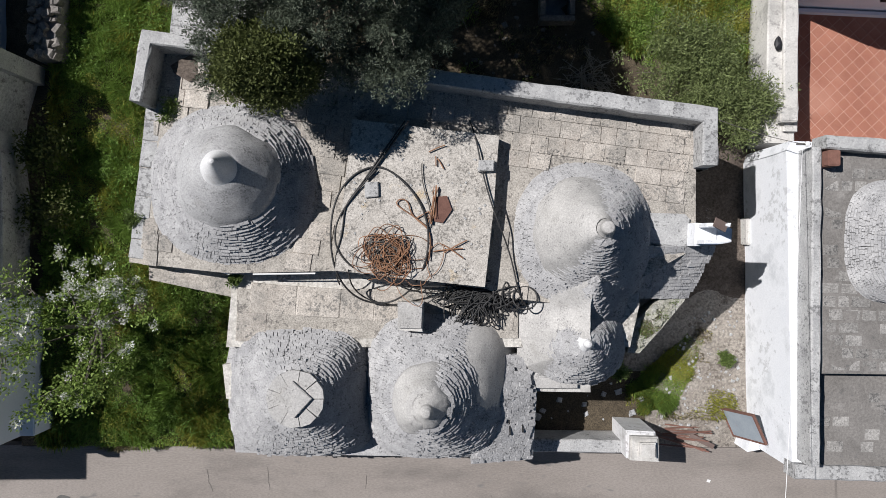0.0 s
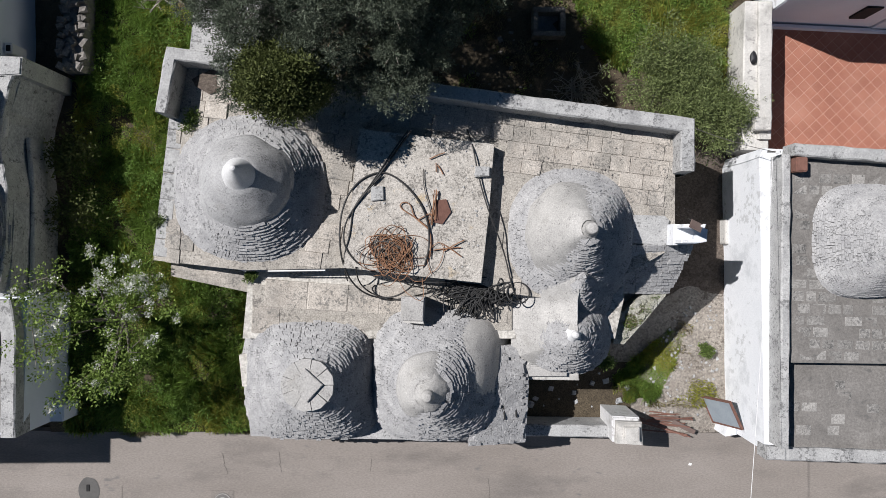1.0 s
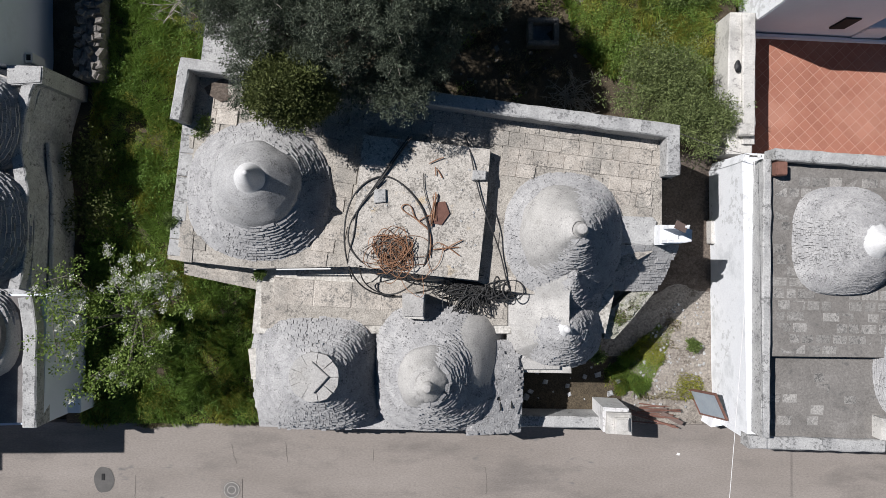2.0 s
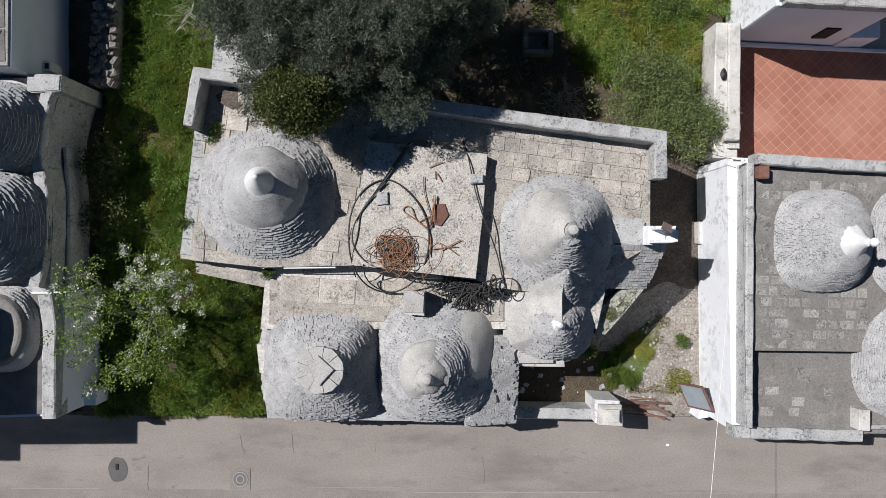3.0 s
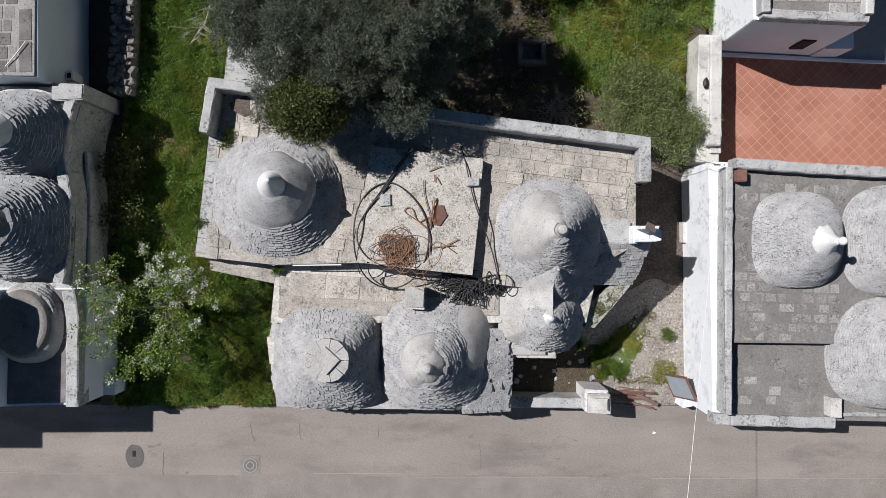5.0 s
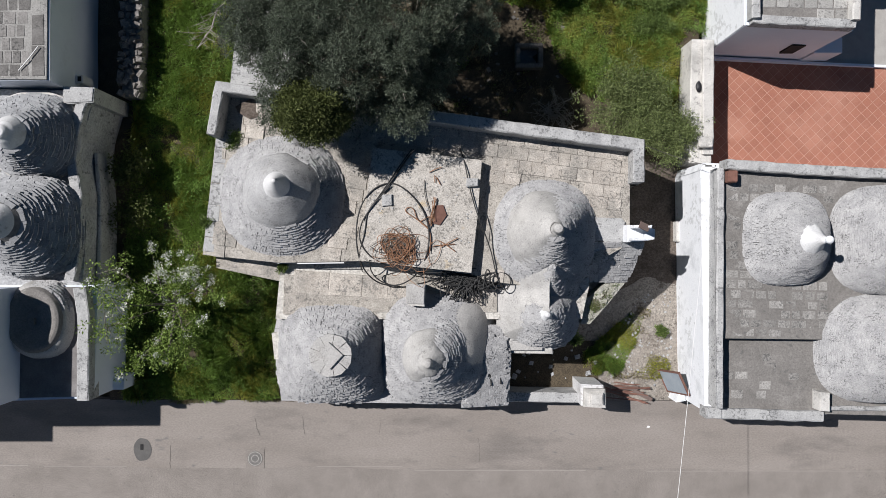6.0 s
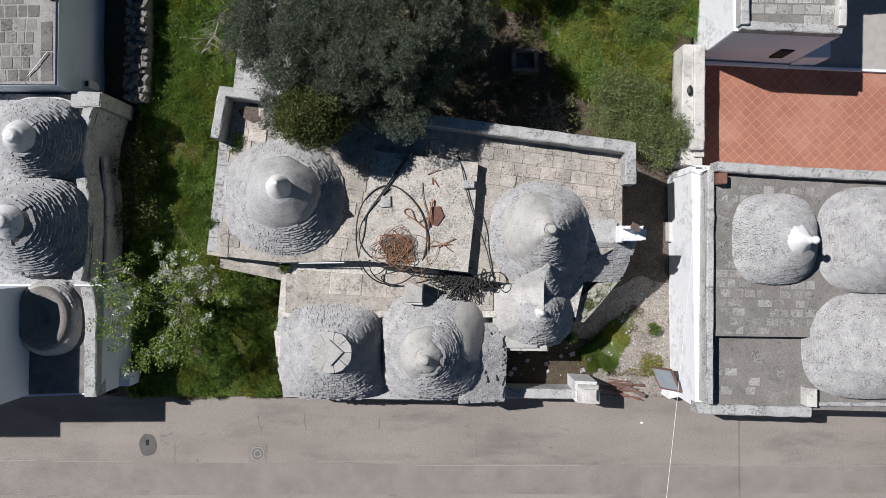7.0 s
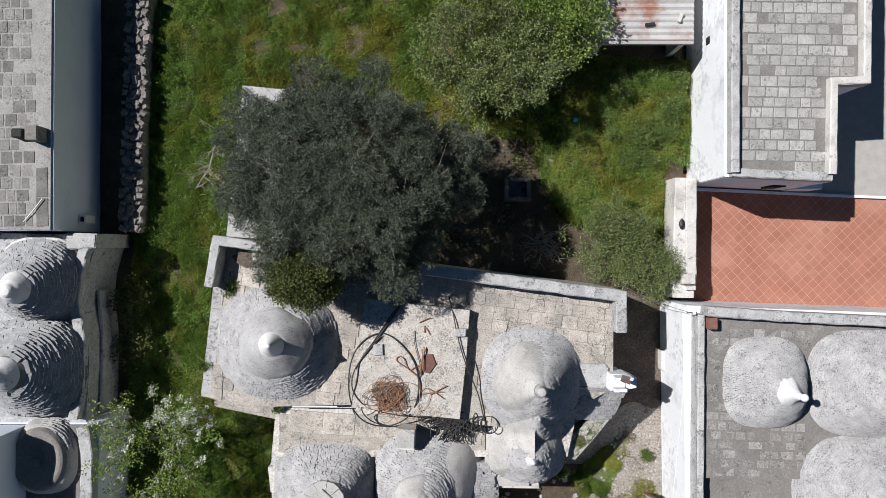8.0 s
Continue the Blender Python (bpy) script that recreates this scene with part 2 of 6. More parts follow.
def flat(name, verts, faces, mat, parent=None, smooth=False):
    me = bpy.data.meshes.new(name)
    verts = np.asarray(verts, dtype=np.float32).reshape(-1, 3)
    faces = np.asarray(faces, dtype=np.int32)
    k = faces.shape[1]
    me.vertices.add(len(verts))
    me.vertices.foreach_set("co", verts.ravel())
    me.loops.add(faces.size)
    me.loops.foreach_set("vertex_index", faces.ravel())
    me.polygons.add(len(faces))
    me.polygons.foreach_set("loop_start", np.arange(0, faces.size, k, dtype=np.int32))
    me.polygons.foreach_set("use_smooth", np.full(len(faces), smooth, dtype=bool))
    me.update(calc_edges=True)
    me.materials.append(mat)
    ob = new(name, me)
    ob.parent = parent
    return ob


def prism(poly, z0, z1, bm=None, wob=0.0, bevel=0.0):
    """A polygon raised from z0 to z1; z1 may be a function of x and y."""
    bm = bm or bmesh.new()
    top = z1 if callable(z1) else (lambda x, y: z1)
    a = [bm.verts.new((x, y, z0)) for x, y in poly]
    b = [bm.verts.new((x + random.uniform(-wob, wob), y + random.uniform(-wob, wob), top(x, y))) for x, y in poly]
    bm.faces.new(list(reversed(a)))
    cap = bm.faces.new(b)
    for i in range(len(poly)):
        j = (i + 1) % len(poly)
        bm.faces.new((a[i], a[j], b[j], b[i]))
    if callable(z1):
        bmesh.ops.triangulate(bm, faces=[cap])
    if bevel:
        bmesh.ops.bevel(bm, geom=[e for e in bm.edges if all(v in b for v in e.verts)], offset=bevel, segments=2, affect="EDGES")
    return bm


def box(x0, x1, y0, y1, z0, z1, bm=None, bevel=0.0):
    fresh = bmesh.new()
    prism([(x0, y0), (x1, y0), (x1, y1), (x0, y1)], z0, z1, fresh)
    if bevel:
        bmesh.ops.bevel(fresh, geom=fresh.edges[:], offset=bevel, segments=2, affect="EDGES")
    if bm is None:
        return fresh
    tmp = bpy.data.meshes.new("tmp")
    fresh.to_mesh(tmp)
    fresh.free()
    bm.from_mesh(tmp)
    bpy.data.meshes.remove(tmp)
    return bm


def rough_strip(path, width, z0, z1, step=0.25, wob=0.012, seed=1):
    """A wall along a line of points, with slightly uneven faces and worn top edges."""
    rng = random.Random(seed)
    pts = []
    for (xa, ya), (xb, yb) in zip(path, path[1:]):
        n = max(1, int(math.hypot(xb - xa, yb - ya) / step))
        pts += [(xa + (xb - xa) * i / n, ya + (yb - ya) * i / n) for i in range(n)]
    pts.append(path[-1])
    bm = bmesh.new()
    rings = []
    for i, (x, y) in enumerate(pts):
        xa, ya = pts[max(0, i - 1)]
        xb, yb = pts[min(len(pts) - 1, i + 1)]
        d = math.hypot(xb - xa, yb - ya)
        nx, ny = -(yb - ya) / d, (xb - xa) / d
        sharp = 1.0
        if 0 < i < len(pts) - 1:
            u, v = Vector((x - xa, y - ya)).normalized(), Vector((xb - x, yb - y)).normalized()
            sharp = 1 / max(0.5, math.cos(u.angle(v, 0) / 2))
        w = width / 2 * sharp
        zt = (z1(x, y) if callable(z1) else z1) + rng.uniform(-wob, wob)
        j = lambda: rng.uniform(-wob, wob)
        rings.append([bm.verts.new(p) for p in (
            (x + nx * w, y + ny * w, z0), (x + nx * w + j(), y + ny * w + j(), zt - 0.03), (x + nx * (w - 0.03), y + ny * (w - 0.03), zt + j()),
            (x - nx * (w - 0.03), y - ny * (w - 0.03), zt + j()), (x - nx * w + j(), y - ny * w + j(), zt - 0.03), (x - nx * w, y - ny * w, z0))])
    for r, s in zip(rings, rings[1:]):
        for k in range(5):
            bm.faces.new((r[k], r[k + 1], s[k + 1], s[k]))
    bm.faces.new(rings[0])
    bm.faces.new(list(reversed(rings[-1])))
    bmesh.ops.recalc_face_normals(bm, faces=bm.faces[:])
    return bm


def tube_mesh(paths, sides=6):
    """Tapered round limbs: each path is a list of (point, radius)."""
    verts, faces = [], []
    for path in paths:
        start = len(verts)
        for i, (p, r) in enumerate(path):
            a = Vector(path[max(0, i - 1)][0])
            b = Vector(path[min(len(path) - 1, i + 1)][0])
            d = (b - a).normalized()
            u = d.orthogonal().normalized()
            v = d.cross(u)
            for k in range(sides):
                t = 2 * math.pi * k / sides
                verts.append(tuple(Vector(p) + (u * math.cos(t) + v * math.sin(t)) * r))
        for i in range(len(path) - 1):
            for k in range(sides):
                q = start + i * sides
                faces.append((q + k, q + (k + 1) % sides, q + sides + (k + 1) % sides, q + sides + k))
    return verts, faces


def cable(name, points, radius, mat, parent=None, cyclic=False):
    """A round cable along smooth points."""
    cu = bpy.data.curves.new(name, "CURVE")
    cu.dimensions, cu.bevel_depth, cu.bevel_resolution, cu.resolution_u = "3D", radius, 2, 6
    add_spline(cu, points, cyclic)
    cu.materials.append(mat)
    ob = new(name, cu)
    ob.parent = parent
    return ob


def add_spline(cu, points, cyclic=False):
    sp = cu.splines.new("NURBS")
    sp.points.add(len(points) - 1)
    for q, p in zip(sp.points, points):
        q.co = (*p, 1)
    sp.use_cyclic_u, sp.use_endpoint_u, sp.order_u = cyclic, not cyclic, 4


def inside(x, y, poly):
    hit = False
    for (xa, ya), (xb, yb) in zip(poly, poly[1:] + poly[:1]):
        if (ya > y) != (yb > y) and x < (xb - xa) * (y - ya) / (yb - ya) + xa:
            hit = not hit
    return hit


# stones: a few shared blocks, worn narrower at the top
def block_meshes(name, mat, count=4, taper=0.86, jag=0.07):
    out = []
    for i in range(count):
        rng = random.Random(40 + i)
        bm = bmesh.new()
        c = []
        for z, s in ((-0.5, 1.0), (0.22, 1.0), (0.5, taper)):
            c.append([bm.verts.new((x * s / 2 + rng.uniform(-jag, jag) * 0.5, y * s / 2 + rng.uniform(-jag, jag) * 0.5, z + rng.uniform(-jag, jag) * 0.5))
                      for x, y in ((-1, -1), (1, -1), (1, 1), (-1, 1))])
        bm.faces.new(list(reversed(c[0])))
        bm.faces.new(c[2])
        for r, s in zip(c, c[1:]):
            for k in range(4):
                bm.faces.new((r[k], r[(k + 1) % 4], s[(k + 1) % 4], s[k]))
        out.append(mesh_of(name, bm, mat))
    return out


def lay_pieces(name, matrices, meshes, parent, limit=300, near=None):
    """Lays pieces: up to the limit as objects of their own, the rest joined into one mesh."""
    order = list(range(len(matrices)))
    if len(order) > limit and near:
        order.sort(key=lambda i: near(matrices[i].translation))
    for n, i in enumerate(order[:limit]):
        ob = new(name, meshes[i % len(meshes)])
        ob.parent = parent
        ob.matrix_basis = matrices[i]
    rest = order[limit:]
    if rest:
        base = []
        for me in meshes:
            co = np.empty(len(me.vertices) * 3, dtype=np.float32)
            me.vertices.foreach_get("co", co)
            base.append(np.c_[co.reshape(-1, 3), np.ones(len(me.vertices))])
        quads = np.array([list(p.vertices) for p in meshes[0].polygons])
        verts, faces = [], []
        for n, i in enumerate(rest):
            b = base[i % len(meshes)]
            verts.append((b @ np.array(matrices[i]).T)[:, :3])
            faces.append(quads + n * len(b))
        ob = flat(name + "_field", np.concatenate(verts), np.concatenate(faces), meshes[0].materials[0], parent)
        tagged(ob, kind="stuff")


def pave(name, poly, zfun, sx, sy, gap, thick, meshes, parent, turn=0.0, spin=1.0, origin=(0, 0), seed=3, skip=None, limit=300, near=None, broken=0.0, uneven=0.006):
    """Rows of slabs, laid in bond inside a polygon."""
    rng = random.Random(seed)
    c, s = math.cos(radians(turn)), math.sin(radians(turn))
    xs = [(x - origin[0]) * c + (y - origin[1]) * s for x, y in poly]
    ys = [-(x - origin[0]) * s + (y - origin[1]) * c for x, y in poly]
    out = []
    y = min(ys)
    while y < max(ys):
        h = sy * rng.uniform(0.92, 1.08) if uneven else sy
        x = min(xs) - (rng.uniform(0, sx) if uneven else 0)
        while x < max(xs):
            w = sx * rng.uniform(0.75, 1.3) if uneven else sx
            mid = (x + w / 2, y + h / 2)
            ok = rng.random() >= broken
            for ex, ey in ((0.42, 0.42), (-0.42, 0.42), (0.42, -0.42), (-0.42, -0.42)):
                u, v = mid[0] + ex * w, mid[1] + ey * h
                X, Y = origin[0] + u * c - v * s, origin[1] + u * s + v * c
                ok = ok and inside(X, Y, poly) and not (skip and skip(X, Y))
            if ok:
                X, Y = origin[0] + mid[0] * c - mid[1] * s, origin[1] + mid[0] * s + mid[1] * c
                e = 0.15
                z = zfun(X, Y)
                tilt = Matrix.Rotation(math.atan2(zfun(X, Y + e) - zfun(X, Y - e), 2 * e), 4, "X") @ Matrix.Rotation(-math.atan2(zfun(X + e, Y) - zfun(X - e, Y), 2 * e), 4, "Y")
                out.append(Matrix.Translation((X, Y, z + rng.uniform(-uneven, uneven))) @ tilt @ Matrix.Rotation(radians(turn + rng.uniform(-spin, spin) * (uneven > 0)), 4, "Z")
                           @ Matrix.Diagonal((w - gap, h - gap, thick, 1)))
            x += w
        y += h
    lay_pieces(name, out, meshes, parent, limit, near)


# ---- conical dry-stone roofs ----
def interp(profile, s):
    x = s * (len(profile) - 1)
    i = min(int(x), len(profile) - 2)
    f = x - i
    return tuple(a + (b - a) * f for a, b in zip(profile[i], profile[i + 1]))


class Cone:
    """The surface of a conical roof: (share of the base radius, height) from the eave to the cap; square-ish at the foot."""

    def __init__(self, base, tip, radius, profile, square=2.6, turn=0.0):
        self.base, self.tip, self.radius, self.square, self.turn = base, tip, radius, square, turn
        self.dense = self.resample(profile)

    def resample(self, profile):
        pts = [Vector((p[0] * self.radius[0], p[1])) for p in profile]
        total = sum((b - a).length for a, b in zip(pts, pts[1:]))
        out, n = [], 60
        for k in range(n + 1):
            d = total * k / n
            for a, b in zip(pts, pts[1:]):
                step = (b - a).length
                if d <= step + 1e-6:
                    q = a.lerp(b, min(1, d / step))
                    break
                d -= step
            out.append((q.x / self.radius[0], q.y))
        self.length = total
        return out

    def at(self, angle, s):
        f, z = interp(self.dense, min(1, max(0, s)))
        n = 2 + (self.square - 2) * min(1, max(0, (f - 0.35) / 0.65))
        a = angle - self.turn
        ca, sa = math.cos(a), math.sin(a)
        k = (abs(ca) ** n + abs(sa) ** n) ** (-1 / n)
        g = (z - self.dense[0][1]) / max(0.01, self.tip[2] - self.dense[0][1])
        cx, cy = self.base[0] + (self.tip[0] - self.base[0]) * g, self.base[1] + (self.tip[1] - self.base[1]) * g
        x, y = self.radius[0] * f * k * ca, self.radius[1] * f * k * sa
        c, t = math.cos(self.turn), math.sin(self.turn)
        return Vector((cx + x * c - y * t, cy + x * t + y * c, z))

    def normal(self, angle, s):
        e = 0.02
        u = self.at(angle + e, s) - self.at(angle - e, s)
        v = self.at(angle, min(1, s + e)) - self.at(angle, max(0, s - e))
        return u.cross(v).normalized(), u.normalized()


DARKSTONE = material("dark_weathered_limestone", (0.24, 0.245, 0.255), (0.42, 0.425, 0.43), 2.5, 0.9, 0.5, 60, (0.1, 0.1, 0.105), 26, 0.62, 0.18, speckle=0.18, speckle_scale=45.0)
DARK_STONES = block_meshes("stone", DARKSTONE, 6, 0.97, 0.08)
STONES = block_meshes("stone", LIMESTONE, 6, 0.97, 0.07)


def cone_roof(parent, cone, cap, label, exposure=0.085, length=0.135, seed=1, cap_mat=None, drop=0.0, cap_label="", limit=300, keep=None, cap_rough=1.0, stones=None, lay=0.4, ragged=0.012):
    """A core, stepped courses of flat stones that dip outwards, and a rendered cap turned from a profile of (radius, height)."""
    rng = random.Random(seed)
    seg = 48
    bm = bmesh.new()
    rings = []
    for k in range(21):
        s = k / 20
        ring = []
        for i in range(seg):
            a = 2 * math.pi * i / seg
            nrm = cone.normal(a, s)[0]
            ring.append(bm.verts.new(cone.at(a, s) - nrm * 0.065 - Vector((0, 0, drop if k == 0 else 0))))
        rings.append(ring)
    for r, s in zip(rings, rings[1:]):
        for i in range(seg):
            bm.faces.new((r[i], r[(i + 1) % seg], s[(i + 1) % seg], s[i]))
    bm.faces.new(rings[-1])
    bm.faces.new(list(reversed(rings[0])))
    roof = part("conical_roof", bm, ROOF_CORE, parent, label)
    n = int(cone.length / exposure)
    top = cap[0][1] + 0.06 if cap else 99
    out = []
    for k in range(n + 1):
        course = (k + 0.3) / (n + 0.5)
        a = rng.uniform(0, 6.28)
        stop = a + 2 * math.pi
        while a < stop - 0.04:
            s = course + 0.35 / n * noise.noise((math.cos(a) * 2, math.sin(a) * 2, seed + k * 0.15)) + rng.gauss(0, 0.06) / n
            p = cone.at(a, s)
            rad = max(0.12, (p.xy - cone.at(a + math.pi, s).xy).length / 2)
            w = length * rng.choice((0.45, 0.6, 0.8, 1.0, 1.2, 1.5)) * rng.uniform(0.85, 1.15)
            da = min(w / rad, stop - a, 0.5)
            if da * rad > 0.04:
                m = a + da / 2
                p = cone.at(m, s)
                if p.z < top and (keep is None or keep(p)):
                    nrm, tan = cone.normal(m, s)
                    level = Vector((nrm.x, nrm.y, 0)).normalized()
                    steep = math.atan2(nrm.xy.length, nrm.z)
                    dip = min(lay, steep * 0.7) + rng.gauss(0, 0.03)
                    up = (level * math.sin(dip) + Vector((0, 0, math.cos(dip)))).normalized()
                    out_way = tan.cross(up).normalized()
                    up = out_way.cross(tan).normalized()
                    thick = max(0.03, exposure * math.sin(steep) * 0.8) * rng.uniform(0.85, 1.15)
                    depth = max(0.13, exposure * math.cos(steep) + 0.09)
                    gap = rng.choice((0, 0, 0, 0.002, 0.002, 0.004, 0.004, 0.006, 0.006, 0.008, 0.012, 0.02, 0.026))
                    p = p + out_way * (rng.gauss(0, ragged) - depth / 2) - up * (thick / 2)
                    r = Matrix((tan, out_way, up)).transposed().to_4x4() @ Matrix.Rotation(rng.gauss(0, 0.018), 4, "Y") @ Matrix.Rotation(rng.gauss(0, 0.03), 4, "Z")
                    out.append(Matrix.Translation(p) @ r @ Matrix.Diagonal((da * rad * 1.05 - gap, depth, thick, 1)))
            a += da
    lay_pieces("stone", out, stones or STONES, roof, limit, lambda p: -p.z)
    if cap:
        turned_cap(roof, cone, cap, cap_mat or CAP, seed, cap_label, cap_rough)
    return roof


def turned_cap(roof, cone, cap, mat, seed, label="", lumpy=1.0):
    seg, bm, rings = 40, bmesh.new(), []
    top_f, top_z = cone.dense[-1]
    fine = []
    for (ra, za), (rb, zb) in zip(cap, cap[1:]):
        fine += [(ra + (rb - ra) * i / 4, za + (zb - za) * i / 4) for i in range(4)]
    fine.append(cap[-1])
    for n, (r, z) in enumerate(fine):
        ring, t = [], n / (len(fine) - 1)
        for i in range(seg):
            a = 2 * math.pi * i / seg
            g = max(0, (z - cone.dense[0][1]) / max(0.01, cone.tip[2] - cone.dense[0][1]))
            g = min(1, g)
            cx, cy = cone.base[0] + (cone.tip[0] - cone.base[0]) * g, cone.base[1] + (cone.tip[1] - cone.base[1]) * g
            wob = 1 + (noise.noise((math.cos(a) * 1.6 + seed, math.sin(a) * 1.6, z * 1.7)) * 0.12 + noise.noise((math.cos(a) * 5 + seed, math.sin(a) * 5, z * 6)) * 0.035) * (1 - t * 0.7) * lumpy
            edge = noise.noise((math.cos(a) * 3, math.sin(a) * 3, seed)) * 0.1 * lumpy * max(0, 1 - t * 3)
            ring.append(bm.verts.new((cx + r * wob * math.cos(a), cy + r * wob * math.sin(a) * cone.radius[1] / cone.radius[0], z + edge)))
        rings.append(ring)
    for r, s in zip(rings, rings[1:]):
        for i in range(seg):
            bm.faces.new((r[i], r[(i + 1) % seg], s[(i + 1) % seg], s[i]))
    bm.faces.new(rings[-1])
    return part("plaster_cap", bm, mat, roof, label, smooth=True)


# ---- plants ----
def leaf_mesh(name, centres, ways, lengths, widths, mat, parent=None, seed=1):
    """Many small pointed leaves, each a folded diamond."""
    rng = np.random.default_rng(seed)
    n = len(centres)
    ways = ways / np.linalg.norm(ways, axis=1, keepdims=True)
    side = np.cross(ways, rng.normal(size=(n, 3)))
    side /= np.linalg.norm(side, axis=1, keepdims=True) + 1e-9
    L, W = lengths[:, None], widths[:, None]
    v = np.stack([centres, centres + ways * L * 0.5 + side * W * 0.5, centres + ways * L, centres + ways * L * 0.5 - side * W * 0.5], axis=1)
    return flat(name, v.reshape(-1, 3), np.arange(4 * n).reshape(-1, 4), mat, parent)


def clump_leaves(name, clumps, per, spread, length, width, mat, parent, seed, up=0.5):
    """Leaves round clump centres, pointing outwards and up."""
    rng = np.random.default_rng(seed)
    c = np.repeat(np.asarray(clumps, dtype=float), per, axis=0)
    off = rng.normal(size=c.shape)
    off /= np.linalg.norm(off, axis=1, keepdims=True)
    off *= (rng.random((len(c), 1)) ** 0.5) * spread
    ways = off / spread + rng.normal(size=c.shape) * 0.5 + np.array([0, 0, up])
    n = len(c)
    return leaf_mesh(name, c + off, ways, length * rng.uniform(0.6, 1.4, n), width * rng.uniform(0.7, 1.3, n), mat, parent, seed)


def grow(root, top, spread, limbs, seed, trunk=0.2, twigs=5, low=0.35):
    """Trunk and limbs, and the ends of the twigs."""
    rng = random.Random(seed)
    root, top = Vector(root), Vector(top)
    fork = root.lerp(top, low)
    paths = [[(root, trunk * 1.25), (root.lerp(fork, 0.5) + Vector((rng.uniform(-0.1, 0.1), rng.uniform(-0.1, 0.1), 0)), trunk), (fork, trunk * 0.8)]]
    ends = []
    for i in range(limbs):
        a = 2 * math.pi * (i + rng.random() * 0.7) / limbs
        reach = spread * rng.uniform(0.55, 0.95)
        end = Vector((top.x + math.cos(a) * reach, top.y + math.sin(a) * reach, fork.z + (top.z - fork.z) * rng.uniform(0.55, 1.0)))
        mid = fork.lerp(end, 0.5) + Vector((rng.uniform(-0.2, 0.2), rng.uniform(-0.2, 0.2), 0.25))
        paths.append([(fork, trunk * 0.6), (mid, trunk * 0.35), (end, trunk * 0.1)])
        for _ in range(twigs):
            s = mid.lerp(end, rng.random())
            e = s + Vector((rng.gauss(0, 0.5), rng.gauss(0, 0.5), rng.uniform(0, 0.5))) * spread * 0.35
            paths.append([(s, trunk * 0.16), (s.lerp(e, 0.5) + Vector((0, 0, 0.05)), trunk * 0.1), (e, trunk * 0.04)])
            ends.append(e)
        ends.append(end)
    return paths, ends


def blades(name, poly, count, height, mats, ground, seed, width=0.02, skip=None, patch=1.1, lean=0.5, cut=-0.25, dry=0.3):
    """Grass: single blades in tufts, of uneven height, thinned by a broad noise."""
    rng = np.random.default_rng(seed)
    xs, ys = [p[0] for p in poly], [p[1] for p in poly]
    pts = np.c_[rng.uniform(min(xs), max(xs), count), rng.uniform(min(ys), max(ys), count)]
    keep = np.array([inside(x, y, poly) and not (skip and skip(x, y)) for x, y in pts])
    pts = pts[keep]
    den = np.array([noise.noise((x * patch, y * patch, seed)) + 0.5 * noise.noise((x * 3.1, y * 3.1, seed + 7)) for x, y in pts])
    keep = den > cut
    pts, den = pts[keep], den[keep]
    n = len(pts)
    hgt = height * rng.uniform(0.45, 1.15, n) * (0.6 + 1.15 * np.clip(den, -0.3, 0.8))
    ang = rng.uniform(0, 2 * np.pi, n)
    flow = np.array([noise.noise((x * 1.7, y * 1.7, seed + 3)) for x, y in pts]) * 6.28
    la = flow + rng.normal(0, 0.8, n)
    ln = hgt * lean * rng.uniform(0.2, 1.5, n)
    z = np.array([ground(x, y) for x, y in pts]) - 0.01
    w = width * rng.uniform(0.6, 1.4, n)
    dx, dy = np.cos(ang) * w / 2, np.sin(ang) * w / 2
    a = np.c_[pts[:, 0] - dx, pts[:, 1] - dy, z]
    b = np.c_[pts[:, 0] + dx, pts[:, 1] + dy, z]
    mx, my = pts[:, 0] + np.cos(la) * ln * 0.4, pts[:, 1] + np.sin(la) * ln * 0.4
    c = np.c_[mx + dx * 0.8, my + dy * 0.8, z + hgt * 0.62]
    d = np.c_[pts[:, 0] + np.cos(la) * ln, pts[:, 1] + np.sin(la) * ln, z + hgt]
    pick = np.array([noise.noise((x * 0.9 + 5, y * 0.9, seed + 11)) for x, y in pts]) + rng.normal(0, 0.22, n)
    cuts = [(-9, 9)] if len(mats) == 1 else [(-9, dry), (dry, 9)]
    for (lo, hi), mat in zip(cuts, mats):
        m = (pick > lo) & (pick <= hi)
        if m.any():
            v = np.stack([a[m], b[m], c[m], d[m]], axis=1).reshape(-1, 3)
            ob = flat(name, v, np.arange(len(v)).reshape(-1, 4), mat)
            tagged(ob, "tall unmown green meadow grass on garden soil" if mat is GRASS else "yellowing weeds and dry grass among green blades", "grass", kind="stuff")


# ---- ground, road and alley ----
ground_bm = bmesh.new()
prism([(-400, -400), (400, -400), (400, 400), (-400, 400)], -0.9, -0.4, ground_bm)
structure("ground", ground_bm, SOIL, "bare earth reaching the horizon round the houses", "ground")
structure("road", prism([(-60, -11.3), (60, -11.3), (60, -4.95), (8.0, -4.92), (-8.8, -4.86), (-60, -4.86)], -0.5, 0.0), ASPHALT, "sun-bleached grey asphalt lane with cracks and grit", "road")
band_edge = [(20 - 0.25 * i, -7.15 + 0.012 * (0.25 * i) / 2.5 + 0.09 * noise.noise((i * 0.11, 3, 1)) + 0.05 * noise.noise((i * 0.6, 8, 1))) for i in range(180)]
structure("road_band", prism([(-60, -8.15), (60, -7.95), (60, -7.2), *band_edge, (-60, -6.95)], -0.1, 0.004), ASPHALT_BAND, "rough gritty strip of older asphalt along the lane", "road")
structure("wall_south", box(-40, 40, -11.8, -11.4, -0.3, 3.4), WHITEWASH, "plain whitewashed house wall across the lane", "wall")


